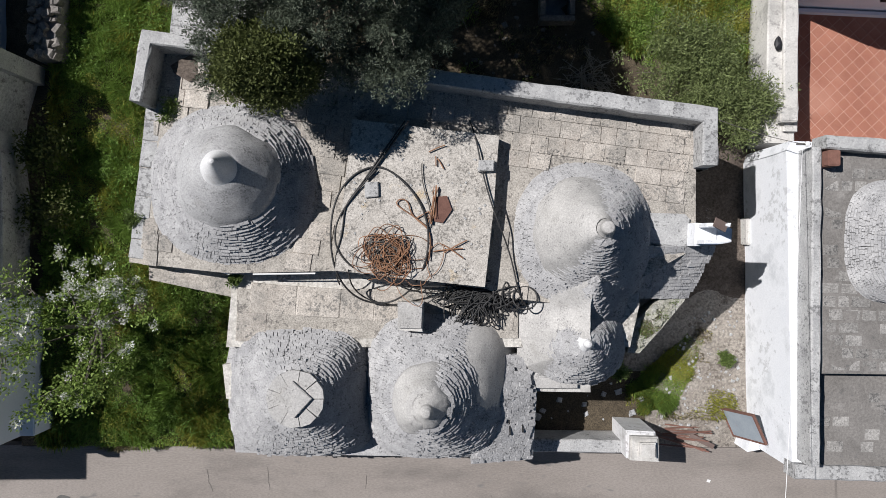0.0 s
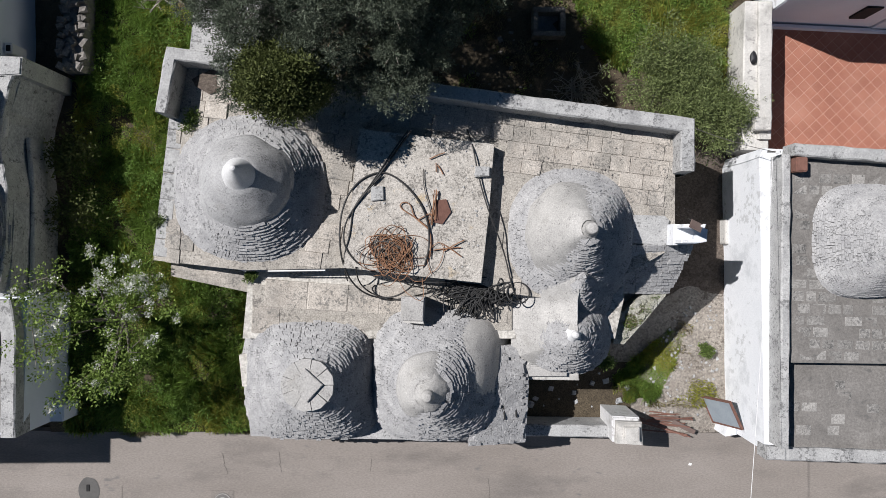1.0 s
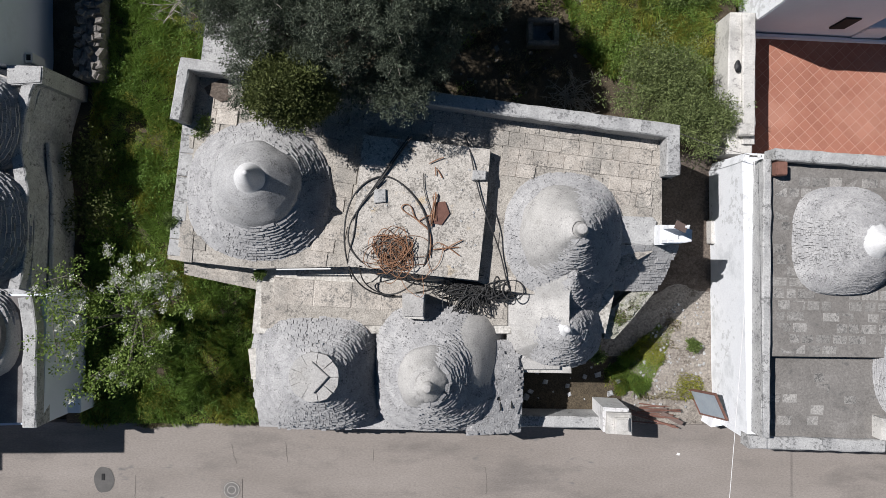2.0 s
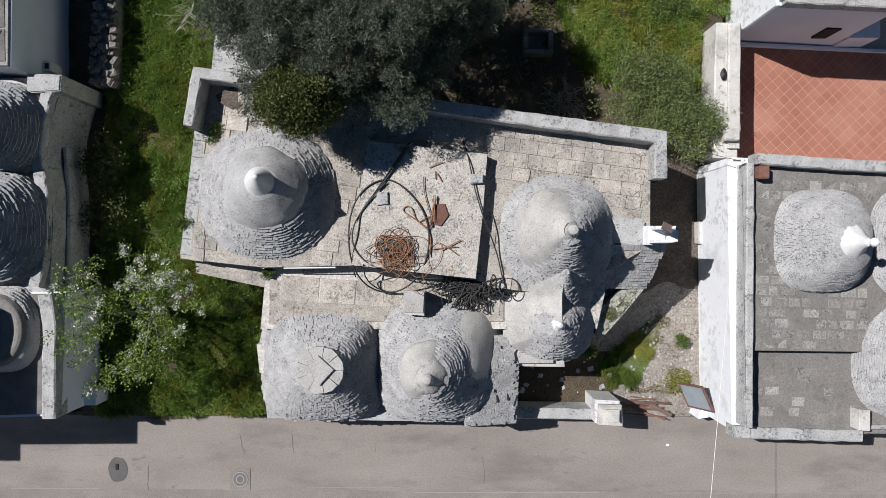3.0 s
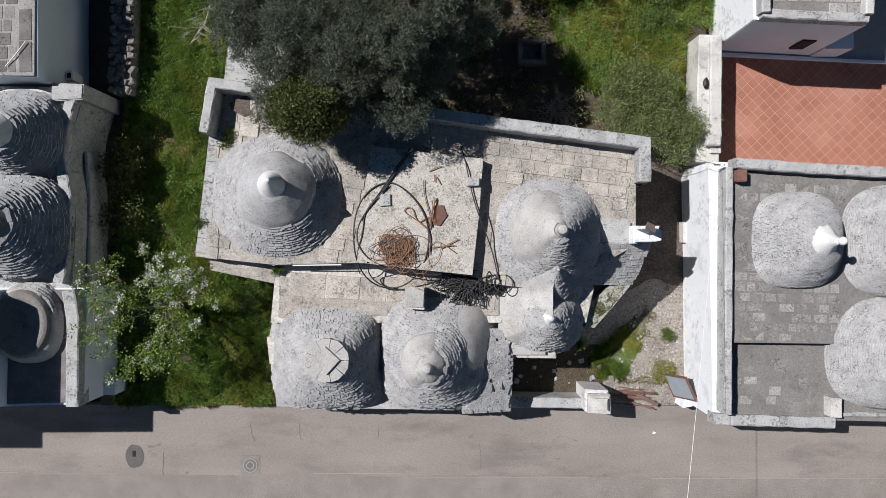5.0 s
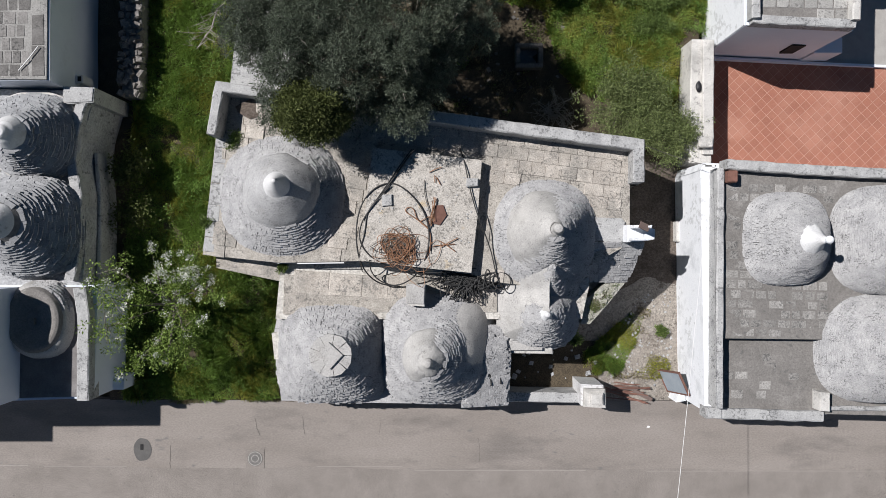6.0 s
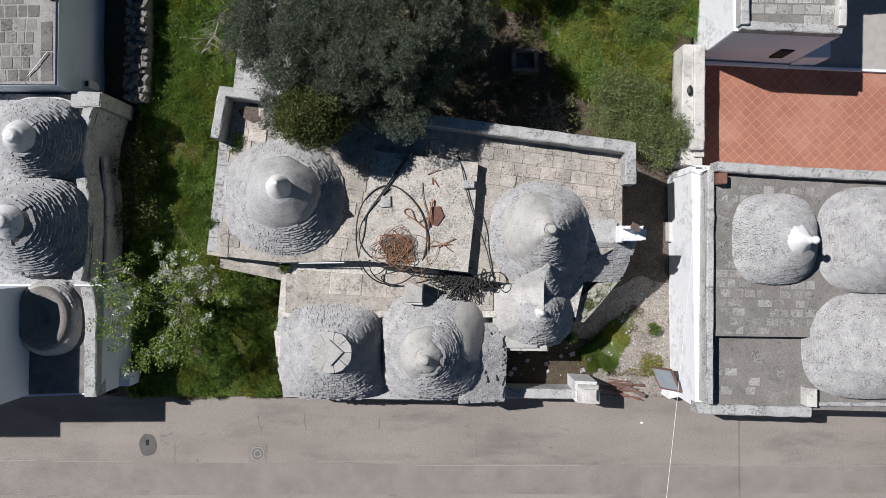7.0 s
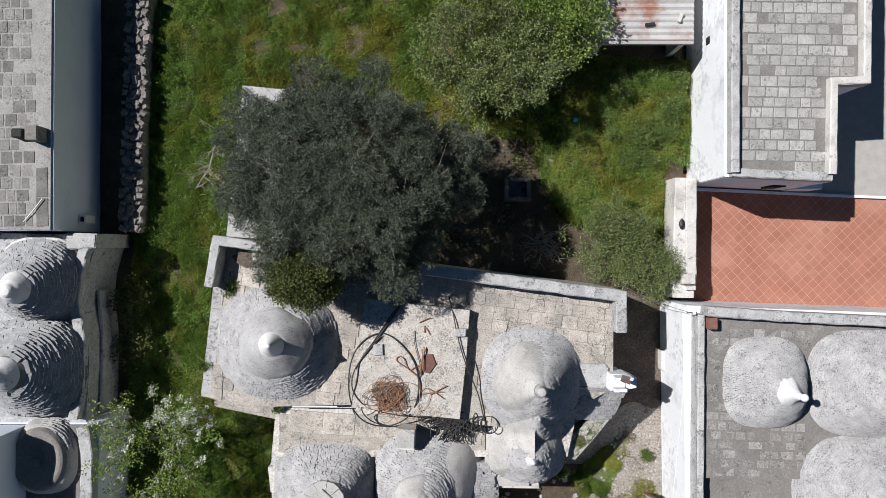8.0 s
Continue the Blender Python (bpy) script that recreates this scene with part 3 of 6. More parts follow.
def soft_step(v, w):
    return min(1, max(0, v / w))


def garden_z(x, y):
    return 0.17 + 0.09 * noise.noise((x * 0.6, y * 0.6, 2)) + 0.03 * noise.noise((x * 3, y * 3, 5))


def sheet(name, x0, x1, y0, y1, step, zf, mat, label, category, keep=None):
    nx, ny = int((x1 - x0) / step) + 1, int((y1 - y0) / step) + 1
    xs, ys = np.linspace(x0, x1, nx), np.linspace(y0, y1, ny)
    v = [(x, y, zf(x, y)) for y in ys for x in xs]
    f = [(j * nx + i, j * nx + i + 1, (j + 1) * nx + i + 1, (j + 1) * nx + i) for j in range(ny - 1) for i in range(nx - 1)]
    ob = flat(name, v, f, mat, None, True)
    return tagged(ob, label, category, kind="structure")


sheet("garden_ground", -10.9, 8.1, 2.6, 16.0, 0.25, garden_z, SOIL, "dark stony garden soil under weeds and trees", "ground")
sheet("verge_ground", -10.4, -4.5, -4.88, 2.9, 0.25, lambda x, y: garden_z(x, y) * max(0.1, min(1, (y + 4.9) / 0.8)), SOIL, "dark soil of the overgrown plot beside the lane", "ground")
sheet("alley_ground", 1.9, 7.7, -4.9, 2.75, 0.2, lambda x, y: 0.12 + 0.05 * noise.noise((x * 0.9, y * 0.9, 4)) - max(0, -4.3 - y) * 0.2, ALLEY, "trodden earth and old plaster floor of the alley", "alley")

sheet("alley_earth", 5.0, 7.55, -1.9, 2.75, 0.2, lambda x, y: 0.13 + 0.05 * noise.noise((x * 0.9, y * 0.9, 4)) + 0.02 - 0.12 * soft_step(-y - 1.1 + 0.4 * noise.noise((x, y, 1)), 0.6), EARTH, "dark trodden earth between the houses", "alley")
# darker soil sheet just above the alley floor
sheet("alley_earth", 2.05, 4.95, -4.45, -3.0, 0.2, lambda x, y: 0.145 + 0.05 * noise.noise((x * 0.9, y * 0.9, 4)), SOIL, "dark earth behind the low wall", "alley")

# seams and cracks of the asphalt
for pts in ([(-8.52, -6.32), (-8.53, -6.9), (-8.5, -7.1)], [(-5.85, -5.45), (-5.8, -5.75), (-5.68, -6.05)], [(-4.35, -5.4), (-4.32, -5.75), (-4.28, -6.0)],
            [(-1.9, -5.6), (-1.93, -6.0)], [(1.2, -6.1), (1.25, -6.6), (1.22, -6.9)]):
    verts, rng = [], random.Random(5)
    fine = []
    for (xa, ya), (xb, yb) in zip(pts, pts[1:]):
        fine += [(xa + (xb - xa) * i / 6 + rng.uniform(-0.015, 0.015), ya + (yb - ya) * i / 6) for i in range(6)]
    bm = bmesh.new()
    left = [bm.verts.new((x - 0.006, y, 0.006)) for x, y in fine]
    right = [bm.verts.new((x + 0.006, y, 0.006)) for x, y in fine]
    for i in range(len(fine) - 1):
        bm.faces.new((left[i], right[i], right[i + 1], left[i + 1]))
    structure("road_crack", bm, CRACK, "thin dark crack in the asphalt", "crack")
for x0, x1, y in ((-12.5, -9.9, -6.99), (-3.9, -1.2, -6.98), (-0.8, 4.6, -7.12), (-17, -13, -6.95), (6.5, 16, -7.14)):
    structure("road_seam", box(x0, x1, y - 0.008, y + 0.008, -0.02, 0.009), SEAM, "thin pale seam line along the asphalt", "seam")

man = thing("manhole_cover", "round cast iron manhole cover in square concrete frame", "manhole", at=(-5.84, -6.73, 0))
part("frame", box(-0.3, 0.3, -0.3, 0.3, -0.05, 0.012, bevel=0.006), ASPHALT_BAND, man)
bm = bmesh.new()
bmesh.ops.create_cone(bm, cap_ends=True, segments=36, radius1=0.24, radius2=0.235, depth=0.05, matrix=Matrix.Translation((0, 0, -0.005)))
lid = part("lid", bm, IRON, man)
bm = bmesh.new()
for r0, r1 in ((0.2, 0.22), (0.1, 0.12)):
    a = [bm.verts.new((r0 * math.cos(k * math.pi / 16), r0 * math.sin(k * math.pi / 16), 0.025)) for k in range(32)]
    b = [bm.verts.new((r1 * math.cos(k * math.pi / 16), r1 * math.sin(k * math.pi / 16), 0.025)) for k in range(32)]
    for k in range(32):
        bm.faces.new((a[k], b[k], b[(k + 1) % 32], a[(k + 1) % 32]))
part("rib", bm, FRAME_CONCRETE, lid)
bm = bmesh.new()
bmesh.ops.create_circle(bm, cap_ends=True, segments=24, radius=0.3)
for v in bm.verts:
    v.co.x *= 0.95 + 0.1 * noise.noise(v.co * 3)
    v.co.y *= 1.2 + 0.2 * noise.noise(v.co * 4 + Vector((3, 0, 0)))
    v.co += Vector((-9.39, -6.45, 0.007))
structure("tar_patch", bm, TAR, "dark tar patch round a small iron lid", "patch")
hyd = thing("valve_lid", "small iron water valve lid set in a tar patch", "lid", at=(-9.41, -6.37, 0.007))
part("cover", box(-0.045, 0.045, -0.09, 0.09, -0.02, 0.014, bevel=0.004), DARK, hyd)


litter = thing("paper_scrap", "tiny white scrap of paper lying on the asphalt", "litter", at=(6.57, -5.74, 0.002))
part("sheet", prism([(-0.05, -0.02), (0.03, -0.04), (0.06, 0.02), (-0.02, 0.04)], 0, 0.008), PLASTIC_WHITE, litter)


# ---- the house of the four cones ----
def soft(t):
    t = min(1, max(0, t))
    return t * t * (3 - 2 * t)


def terrace_z(x, y):
    return 2.93 + min(0, (x + 5.0) * 0.21)


house = thing("trulli_house", "old dry-stone house with four conical grey limestone roofs and flat terraces", "house", at=(0, 0, 0))
NORTH = [(-6.62, -0.28), (-4.4, -0.5), (-2.2, -0.45), (0.9, -0.82), (1.3, -1.0), (3.0, -1.2), (5.2, 0.02), (5.21, 1.64), (5.46, 1.64), (5.46, 2.8), (-0.4, 3.56), (-6.0, 4.32), (-6.22, 3.0)]
NORTH_W = [(-6.62, -0.28), (-5.0, -0.44), (-5.0, 4.19), (-6.0, 4.32), (-6.22, 3.0)]
NORTH_E = [(-5.0, -0.44), *NORTH[1:-2], (-5.0, 4.19)]
for corners in (NORTH_W, NORTH_E):
    part("wall", prism(corners, -0.1, lambda x, y: terrace_z(x, y) - 0.045), WALL, house, "rubble wall of the terrace block")
part("wall", prism([(-4.54, -1.04), (-4.64, -2.1), (4.0, -2.1), (4.2, -1.2), (4.2, -0.4), (-4.5, -0.4)], -0.1, 2.33), WALL, house, "rubble core of the low roof strip")
part("wall", prism([(-6.36, -0.66), (-4.5, -1.03), (-4.5, -0.4), (-6.36, -0.25)], -0.1, 2.0), WALL, house, "rubble wall below the ledge")
part("wall", prism([(-4.72, -2.0), (-4.84, -2.6), (-4.78, -3.2), (-4.62, -4.53), (-1.74, -4.6), (1.99, -4.66), (2.03, -3.2), (1.9, -2.0)], -0.1, 1.72), LIMESTONE, house, "limewashed street wall")
part("wall", prism([(1.76, -2.3), (2.02, -3.08), (3.22, -3.1), (3.7, -3.0), (4.15, -2.3), (4.3, -1.7), (5.1, -1.02), (5.42, -0.95), (5.6, -0.04), (4.3, 0.1), (1.5, -0.9)], -0.1, 1.4), WALL, house, "rubble wall facing the alley")
for sx, ex, y0, y1 in ((-6.36, -4.55, -0.66, -1.04),):
    part("ledge", prism([(sx, y0), (ex, y1), (ex, y1 + 0.55), (sx, y0 + 0.36)], 1.9, 2.2, bevel=0.02), TERRACE, house, "low ledge of worn slabs")

# parapets
part("parapet", rough_strip([(5.3, 1.66), (5.3, 2.66), (0.0, 3.38), (-1.6, 3.62)], 0.32, 2.8, 3.45, wob=0.012), PARAPET, house, "lichened stone parapet on the terrace edge")
part("parapet", rough_strip([(-6.1, 2.93), (-5.88, 4.2), (-4.2, 3.98)], 0.26, 2.5, 3.45, wob=0.012, seed=2), PARAPET, house, "lichened stone parapet corner on the terrace")

# raised roof platform
PLAT = [(-2.17, -0.42), (-0.6, -0.6), (0.84, -0.78), (1.0, 0.8), (1.12, 2.26), (-0.3, 2.42), (-1.8, 2.58), (-2.0, 0.9)]
part("roof_platform", prism(PLAT, 2.3, lambda x, y: 3.3 - 0.02 * x, wob=0.02), PLATFORM, house, "raised flat roof slab with lichen and yellow stains")

C1 = Cone((-4.32, 1.3), (-4.02, 1.53, 5.14), (1.76, 1.72), [(1.07, 2.55), (0.97, 2.9), (0.8, 3.28), (0.62, 3.7), (0.46, 4.04), (0.36, 4.25)], 2.25)
r1 = cone_roof(house, C1, [(1.02, 3.74), (0.935, 3.9), (0.825, 4.05), (0.65, 4.24), (0.52, 4.37), (0.4, 4.48), (0.2, 4.6)], "tall pointed dry-stone cone", seed=1, drop=0.2, cap_mat=GREYCAP, cap_rough=0.6, cap_label="smooth grey render round the point", length=0.15, exposure=0.095)
turned_cap(r1, C1, [(0.53, 4.33), (0.42, 4.42), (0.32, 4.54), (0.23, 4.72), (0.14, 4.92), (0.07, 5.07), (0.045, 5.13), (0.01, 5.15)], FLAKED, 41, "white limewashed point", 0.2)
C3 = Cone((2.87, 0.27), (2.87, 0.38, 5.2), (1.47, 1.52), [(1.18, 1.9), (1.09, 2.5), (0.98, 2.9), (0.8, 3.32), (0.62, 3.8), (0.43, 4.3), (0.26, 4.68), (0.13, 4.95)], 2.3)
cone_roof(house, C3, [(0.24, 4.76), (0.19, 4.85), (0.14, 4.92), (0.118, 5.0), (0.118, 5.14), (0.1, 5.2), (0.01, 5.22)], "bell-shaped dry-stone cone with rendered top", seed=3, drop=0.3, cap_label="pale rounded stub finial", exposure=0.08, length=0.15)
C4 = Cone((-0.1, -2.84), (-0.32, -3.04, 4.4), (1.7, 1.8), [(1.0, 1.66), (0.94, 2.05), (0.8, 2.55), (0.61, 3.05), (0.43, 3.55), (0.28, 3.9), (0.16, 4.14)], 3.4)
cone_roof(house, C4, [(0.44, 3.86), (0.37, 3.98), (0.28, 4.08), (0.19, 4.17), (0.13, 4.24), (0.12, 4.32), (0.08, 4.38), (0.01, 4.4)], "squat dry-stone cone over the lane", seed=4, drop=0.3, cap_label="pale cracked render with a stub finial")
C5 = Cone((-3.12, -3.05), (-2.86, -2.92, 3.75), (1.62, 1.53), [(1.04, 1.64), (0.96, 1.98), (0.88, 2.3), (0.74, 2.7), (0.57, 3.12), (0.36, 3.6)], 4.2)
r5 = cone_roof(house, C5, None, "blunt dry-stone cone with a flat capstone", seed=5, drop=0.3)
C6 = Cone((2.88, -1.98), (2.83, -1.85, 3.75), (1.16, 1.08), [(1.05, 1.5), (1.0, 1.9), (0.88, 2.3), (0.66, 2.75), (0.42, 3.2), (0.18, 3.52)], 2.4)
cone_roof(house, C6, [(0.2, 3.44), (0.13, 3.54), (0.09, 3.6), (0.09, 3.68), (0.06, 3.74), (0.01, 3.76)], "small dry-stone cone leaning against the larger one", seed=6, drop=0.2, cap_mat=FLAKED, cap_label="small white limewashed knob", exposure=0.08, length=0.15)

# flat capstones of the blunt cone: a ring of slabs and a square lid
cx, cy = -2.88, -2.92
for k in range(9):
    a0, a1 = 2 * math.pi * k / 9 + (0.022 if k in (0, 1, 7, 8) else 0.008), 2 * math.pi * (k + 1) / 9 - (0.022 if k in (0, 1, 7, 8) else 0.008)
    bm = bmesh.new()
    ring = [(cx + r * math.cos(a), cy + r * math.sin(a)) for r, a in ((0.56, a0), (0.57, (a0 + a1) / 2), (0.55, a1), (0.2, a1), (0.2, a0))]
    prism(ring, 3.5, 3.68 + random.uniform(-0.012, 0.012), bm)
    part("capstone", bm, CAP, r5)
bm = bmesh.new()
prism([(cx + 0.36 * math.cos(a) - 0.02, cy + 0.36 * math.sin(a)) for a in [math.pi / 2 * k + 0.05 for k in range(4)]], 3.55, 3.745, bm, bevel=0.012)
part("lid", bm, CAP, r5, "square capstone")


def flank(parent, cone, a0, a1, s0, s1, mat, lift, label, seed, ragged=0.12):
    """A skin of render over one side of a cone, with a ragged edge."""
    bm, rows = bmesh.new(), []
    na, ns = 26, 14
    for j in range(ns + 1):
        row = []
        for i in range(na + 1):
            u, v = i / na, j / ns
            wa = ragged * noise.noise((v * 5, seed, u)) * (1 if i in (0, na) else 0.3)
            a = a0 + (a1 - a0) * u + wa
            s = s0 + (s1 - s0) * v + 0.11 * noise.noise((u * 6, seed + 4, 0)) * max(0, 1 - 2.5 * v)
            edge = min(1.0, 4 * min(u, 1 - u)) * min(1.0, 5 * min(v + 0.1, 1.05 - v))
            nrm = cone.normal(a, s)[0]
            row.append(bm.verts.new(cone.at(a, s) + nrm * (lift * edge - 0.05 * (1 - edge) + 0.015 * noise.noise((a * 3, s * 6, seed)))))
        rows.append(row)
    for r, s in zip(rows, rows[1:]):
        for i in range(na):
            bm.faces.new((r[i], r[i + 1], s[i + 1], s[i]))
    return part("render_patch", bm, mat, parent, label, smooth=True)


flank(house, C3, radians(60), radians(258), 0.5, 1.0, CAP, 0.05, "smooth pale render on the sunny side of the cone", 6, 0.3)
# saddle of stones between the bell-shaped cone and the small one
C7 = Cone((3.05, -0.7), (2.93, -0.6, 4.0), (1.28, 1.75), [(1.0, 1.4), (0.92, 1.9), (0.76, 2.4), (0.55, 2.9), (0.3, 3.45), (0.06, 3.95)], 2.2)
cone_roof(house, C7, None, "dry-stone ridge joining the two eastern cones", seed=8, drop=0.2, limit=120, exposure=0.08, length=0.15, keep=lambda p: p.x > 2.75)

def apron_z(x, y):
    """Sloping render west of the ridge between the two eastern cones."""
    small = 3.66 - 1.16 * math.hypot(x - 2.83, (y + 1.85) * 0.95)
    ridge = 3.5 + 0.45 * soft((y + 1.3) / 0.9) - 0.95 * (2.88 - x) - 1.3 * max(0, -1.85 - y)
    big = 4.75 - 1.62 * math.hypot(x - 2.87, y - 0.38)
    z = math.log(sum(math.exp(q / 0.07) for q in (small, ridge, big))) * 0.07
    beyond = max(0, -1.95 - 0.55 * (2.83 - x) - y) + 0.6 * max(0, y + 0.75)
    return max(2.2, z - 0.5 * beyond + 0.015 * noise.noise((x * 3, y * 3, 4)))


nx, ny = 26, 48
cols = [[(1.6 + 1.3 * i / nx + 0.012 * noise.noise((0, j * 0.3, 7)), -3.0 + 2.6 * j / ny) for i in range(nx + 1)] for j in range(ny + 1)]
bm = bmesh.new()
grid = [[bm.verts.new((x, y, apron_z(x, y))) for x, y in row] + [bm.verts.new((row[-1][0] + 0.02, row[-1][1], apron_z(*row[-1]) - 0.7))] for row in cols]
for r, q in zip(grid, grid[1:]):
    for i in range(nx + 1):
        bm.faces.new((r[i], r[i + 1], q[i + 1], q[i]))
part("render_patch", bm, CAP, house, "smooth pale render sloping between the cones")
flank(house, C4, radians(-22), radians(62), 0.0, 0.62, CAP, 0.06, "smooth rendered flank of the squat cone", 7, 0.15)
flank(house, C4, radians(55), radians(270), 0.74, 0.98, CAP, 0.05, "pale cracked render on the sunny side of the point", 15, 0.25)
part("ledge", prism([(2.02, -2.72), (3.2, -2.76), (3.22, -3.12), (2.04, -3.1)], 1.55, 2.08, bevel=0.015), OLDWASH, house, "pale rendered ledge")
part("ledge", prism([(-4.86, -2.55), (-4.45, -2.5), (-4.45, -3.35), (-4.78, -3.3)], 1.4, 1.9, bevel=0.02), WALL, house, "projecting eave slabs")

# lean-to roof of flat stones towards the alley
def lean_z(x, y):
    return 2.93 + 0.85 * y - 0.1 * (x - 4.9)


lean = part("lean_to_roof", prism([(3.9, -1.02), (5.36, -0.98), (5.56, 0.02), (3.9, 0.1)], 1.5, lambda x, y: lean_z(x, y) - 0.03), ROOF_CORE, house, "sloping roof of thin grey limestone slabs")
out, rng = [], random.Random(17)
for k in range(15):
    y = 0.0 - k * 0.072
    x = 3.85 + rng.uniform(0, 0.12)
    stop = 5.6 + y * 0.2
    while x < stop - 0.05:
        w = min(rng.uniform(0.1, 0.3), stop - x)
        out.append(Matrix.Translation((x + w / 2, y + rng.gauss(0, 0.006), lean_z(x, y) + rng.gauss(0, 0.006))) @ Matrix.Rotation(0.48 + rng.gauss(0, 0.04), 4, "X") @ Matrix.Rotation(0.1, 4, "Y") @ Matrix.Rotation(rng.gauss(0.02, 0.02), 4, "Z") @ Matrix.Diagonal((w - rng.choice((0, 0.004, 0.008, 0.015)), 0.15, 0.05, 1)))
        x += w
lay_pieces("stone", out, STONES, lean)
part("mossy_roof", prism([(4.2, -1.55), (4.75, -1.12), (5.3, -1.0), (5.25, -1.15), (4.75, -1.75), (4.3, -2.3), (4.05, -2.25)], 0.9, lambda x, y: 1.98 + 0.12 * noise.noise((x * 3, y * 3, 1)), wob=0.04), MOSS, house, "low roof overgrown with moss")

# corner roof beside the squat cone
def corner_z(x, y):
    return 2.46 - 0.3 * (x - 1.1) + 0.26 * (y + 3.45) - 0.5 * max(0, y + 3.0)


CORNER = [(0.6, -4.62), (1.98, -4.64), (2.02, -3.1), (1.85, -2.3), (0.7, -2.2)]
corner = part("corner_roof", prism(CORNER, 1.5, lambda x, y: corner_z(x, y) - 0.03), LIMESTONE, house, "flat stone roof corner with drain slots")
pave("stone", CORNER, corner_z, 0.13, 0.075, -0.012, 0.05, block_meshes("stone", LIMESTONE, 5, 0.9, 0.2), corner, turn=-12, spin=16, seed=8, uneven=0.009, broken=0.02)
for x, y in ((0.95, -3.72), (1.41, -3.8), (1.69, -3.76)):
    part("slot", prism([(x + 0.02, y - 0.2), (x + 0.055, y - 0.18), (x + 0.015, y + 0.19), (x - 0.02, y + 0.2)], 1.6, corner_z(x, y) + 0.022), DARK, corner)

# chimneys
chim = part("chimney", prism([(-0.86, -1.64), (-0.42, -1.66), (-0.4, -1.12), (-0.86, -1.1)], 2.2, 3.15, wob=0.02, bevel=0.015), OLDWASH, house, "small squat limewashed chimney")
part("cap", prism([(-0.9, -1.58), (-0.44, -1.6), (-0.42, -1.08), (-0.9, -1.06)], 3.15, 3.22, wob=0.02, bevel=0.012), CAP, chim)
part("step", box(-0.8, -0.5, -1.82, -1.64, 2.3, 2.75, bevel=0.015), OLDWASH, chim)
slab = part("cover_slab", prism([(4.18, 0.12), (4.98, 0.02), (5.05, 0.62), (4.95, 0.72), (4.22, 0.74)], 2.5, 3.0, wob=0.01, bevel=0.02), PARAPET, house, "large grey stone slab")
ch2 = part("chimney", prism([(4.98, 0.06), (5.42, 0.08), (5.44, 0.5), (5.0, 0.52)], 2.2, 3.45, bevel=0.03), WHITEWASH, house, "white limewashed chimney with a slate cowl")
for pts, z0, z1 in (([(5.02, 0.1), (5.36, 0.1), (5.36, 0.18), (5.02, 0.18)], 3.4, 3.84), ([(5.05, 0.42), (5.5, 0.42), (5.52, 0.5), (5.05, 0.5)], 3.4, 3.9), ([(5.42, 0.08), (5.72, 0.14), (5.74, 0.4), (5.5, 0.5), (5.44, 0.5)], 2.6, 3.42)):
    part("cowl_side", prism(pts, z0, z1, bevel=0.015), WHITEWASH, ch2)
bm = box(-0.15, 0.15, -0.09, 0.09, -0.012, 0.012)
bm.transform(Matrix.Translation((5.3, 0.46, 3.92)) @ Matrix.Rotation(0.3, 4, "Y") @ Matrix.Rotation(-0.4, 4, "Z"))
part("cowl_plate", bm, SLATE, ch2, "brown slate plate")
# ---- garden wall, pier and gate towards the lane ----
wall = structure("garden_wall_lane", rough_strip([(1.98, -4.58), (3.2, -4.6), (4.25, -4.62)], 0.3, -0.1, 1.0, seed=6), PARAPET, "low limewashed wall along the lane", "wall")
pier = thing("gate_pier", "white limewashed masonry gate pier with stepped top", "pier", at=(4.5, -4.45, 0))
part("shaft", prism([(-0.34, -0.3), (0.34, -0.32), (0.32, 0.3), (-0.36, 0.34)], -0.1, 1.45, bevel=0.03), FLAKED, pier)
part("cap", prism([(-0.3, -0.3), (0.36, -0.34), (0.34, 0.22), (-0.28, 0.24)], 1.45, 1.6, bevel=0.03), OLDWASH, pier)
part("cap", prism([(-0.12, -0.2), (0.26, -0.22), (0.25, 0.12), (-0.1, 0.12)], 1.6, 1.72, bevel=0.03), OLDWASH, pier)

# ---- house with the white wall ----
white = thing("white_house", "white limewashed house with flat grey roof and three cones", "house")
part("wall", prism([(7.48, -4.72), (10.75, -4.8), (16, -4.72), (16, 2.0), (7.82, 2.3), (7.45, 2.32), (7.36, 2.1)], -0.2, 2.3), WHITEWASH, white, "tall white limewashed wall")
part("roof", prism([(7.8, -2.6), (16, -2.7), (16, 1.95), (7.8, 2.0)], 2.2, 2.68), CEMENT, white, "flat cement roof with exposed blocks")
part("roof", prism([(7.7, -4.7), (16, -4.9), (16, -2.68), (7.7, -2.58)], 2.0, 2.36), CEMENT, white, "lower flat cement roof")
part("parapet", rough_strip([(7.72, 2.1), (7.7, -1.0), (7.68, -4.5)], 0.2, 2.0, 2.88, seed=9), PARAPET, white, "worn parapet with flaking limewash")
part("parapet", rough_strip([(7.85, 2.2), (10, 2.05), (16, 1.75)], 0.28, 2.4, 2.98, seed=10), PARAPET, white, "lichened stone parapet")
part("parapet", rough_strip([(7.45, -4.72), (9.2, -4.78), (10.75, -4.82)], 0.3, 2.0, 2.5, seed=11), PARAPET, white, "speckled stone parapet above the lane")
part("coping", rough_strip([(10.8, -4.6), (16, -4.62)], 0.12, 2.1, 2.46, seed=25), PARAPET, white, "thin pale coping above the lane")
part("corner_post", prism([(10.5, -4.6), (10.78, -4.62), (10.78, -4.1), (10.5, -4.08)], 2.0, 2.75, bevel=0.015), OLDWASH, white, "white corner upstand")
part("corner_block", box(7.86, 8.12, 1.7, 2.02, 2.6, 3.02, bevel=0.02), RUST, white, "orange lichen-stained corner block")
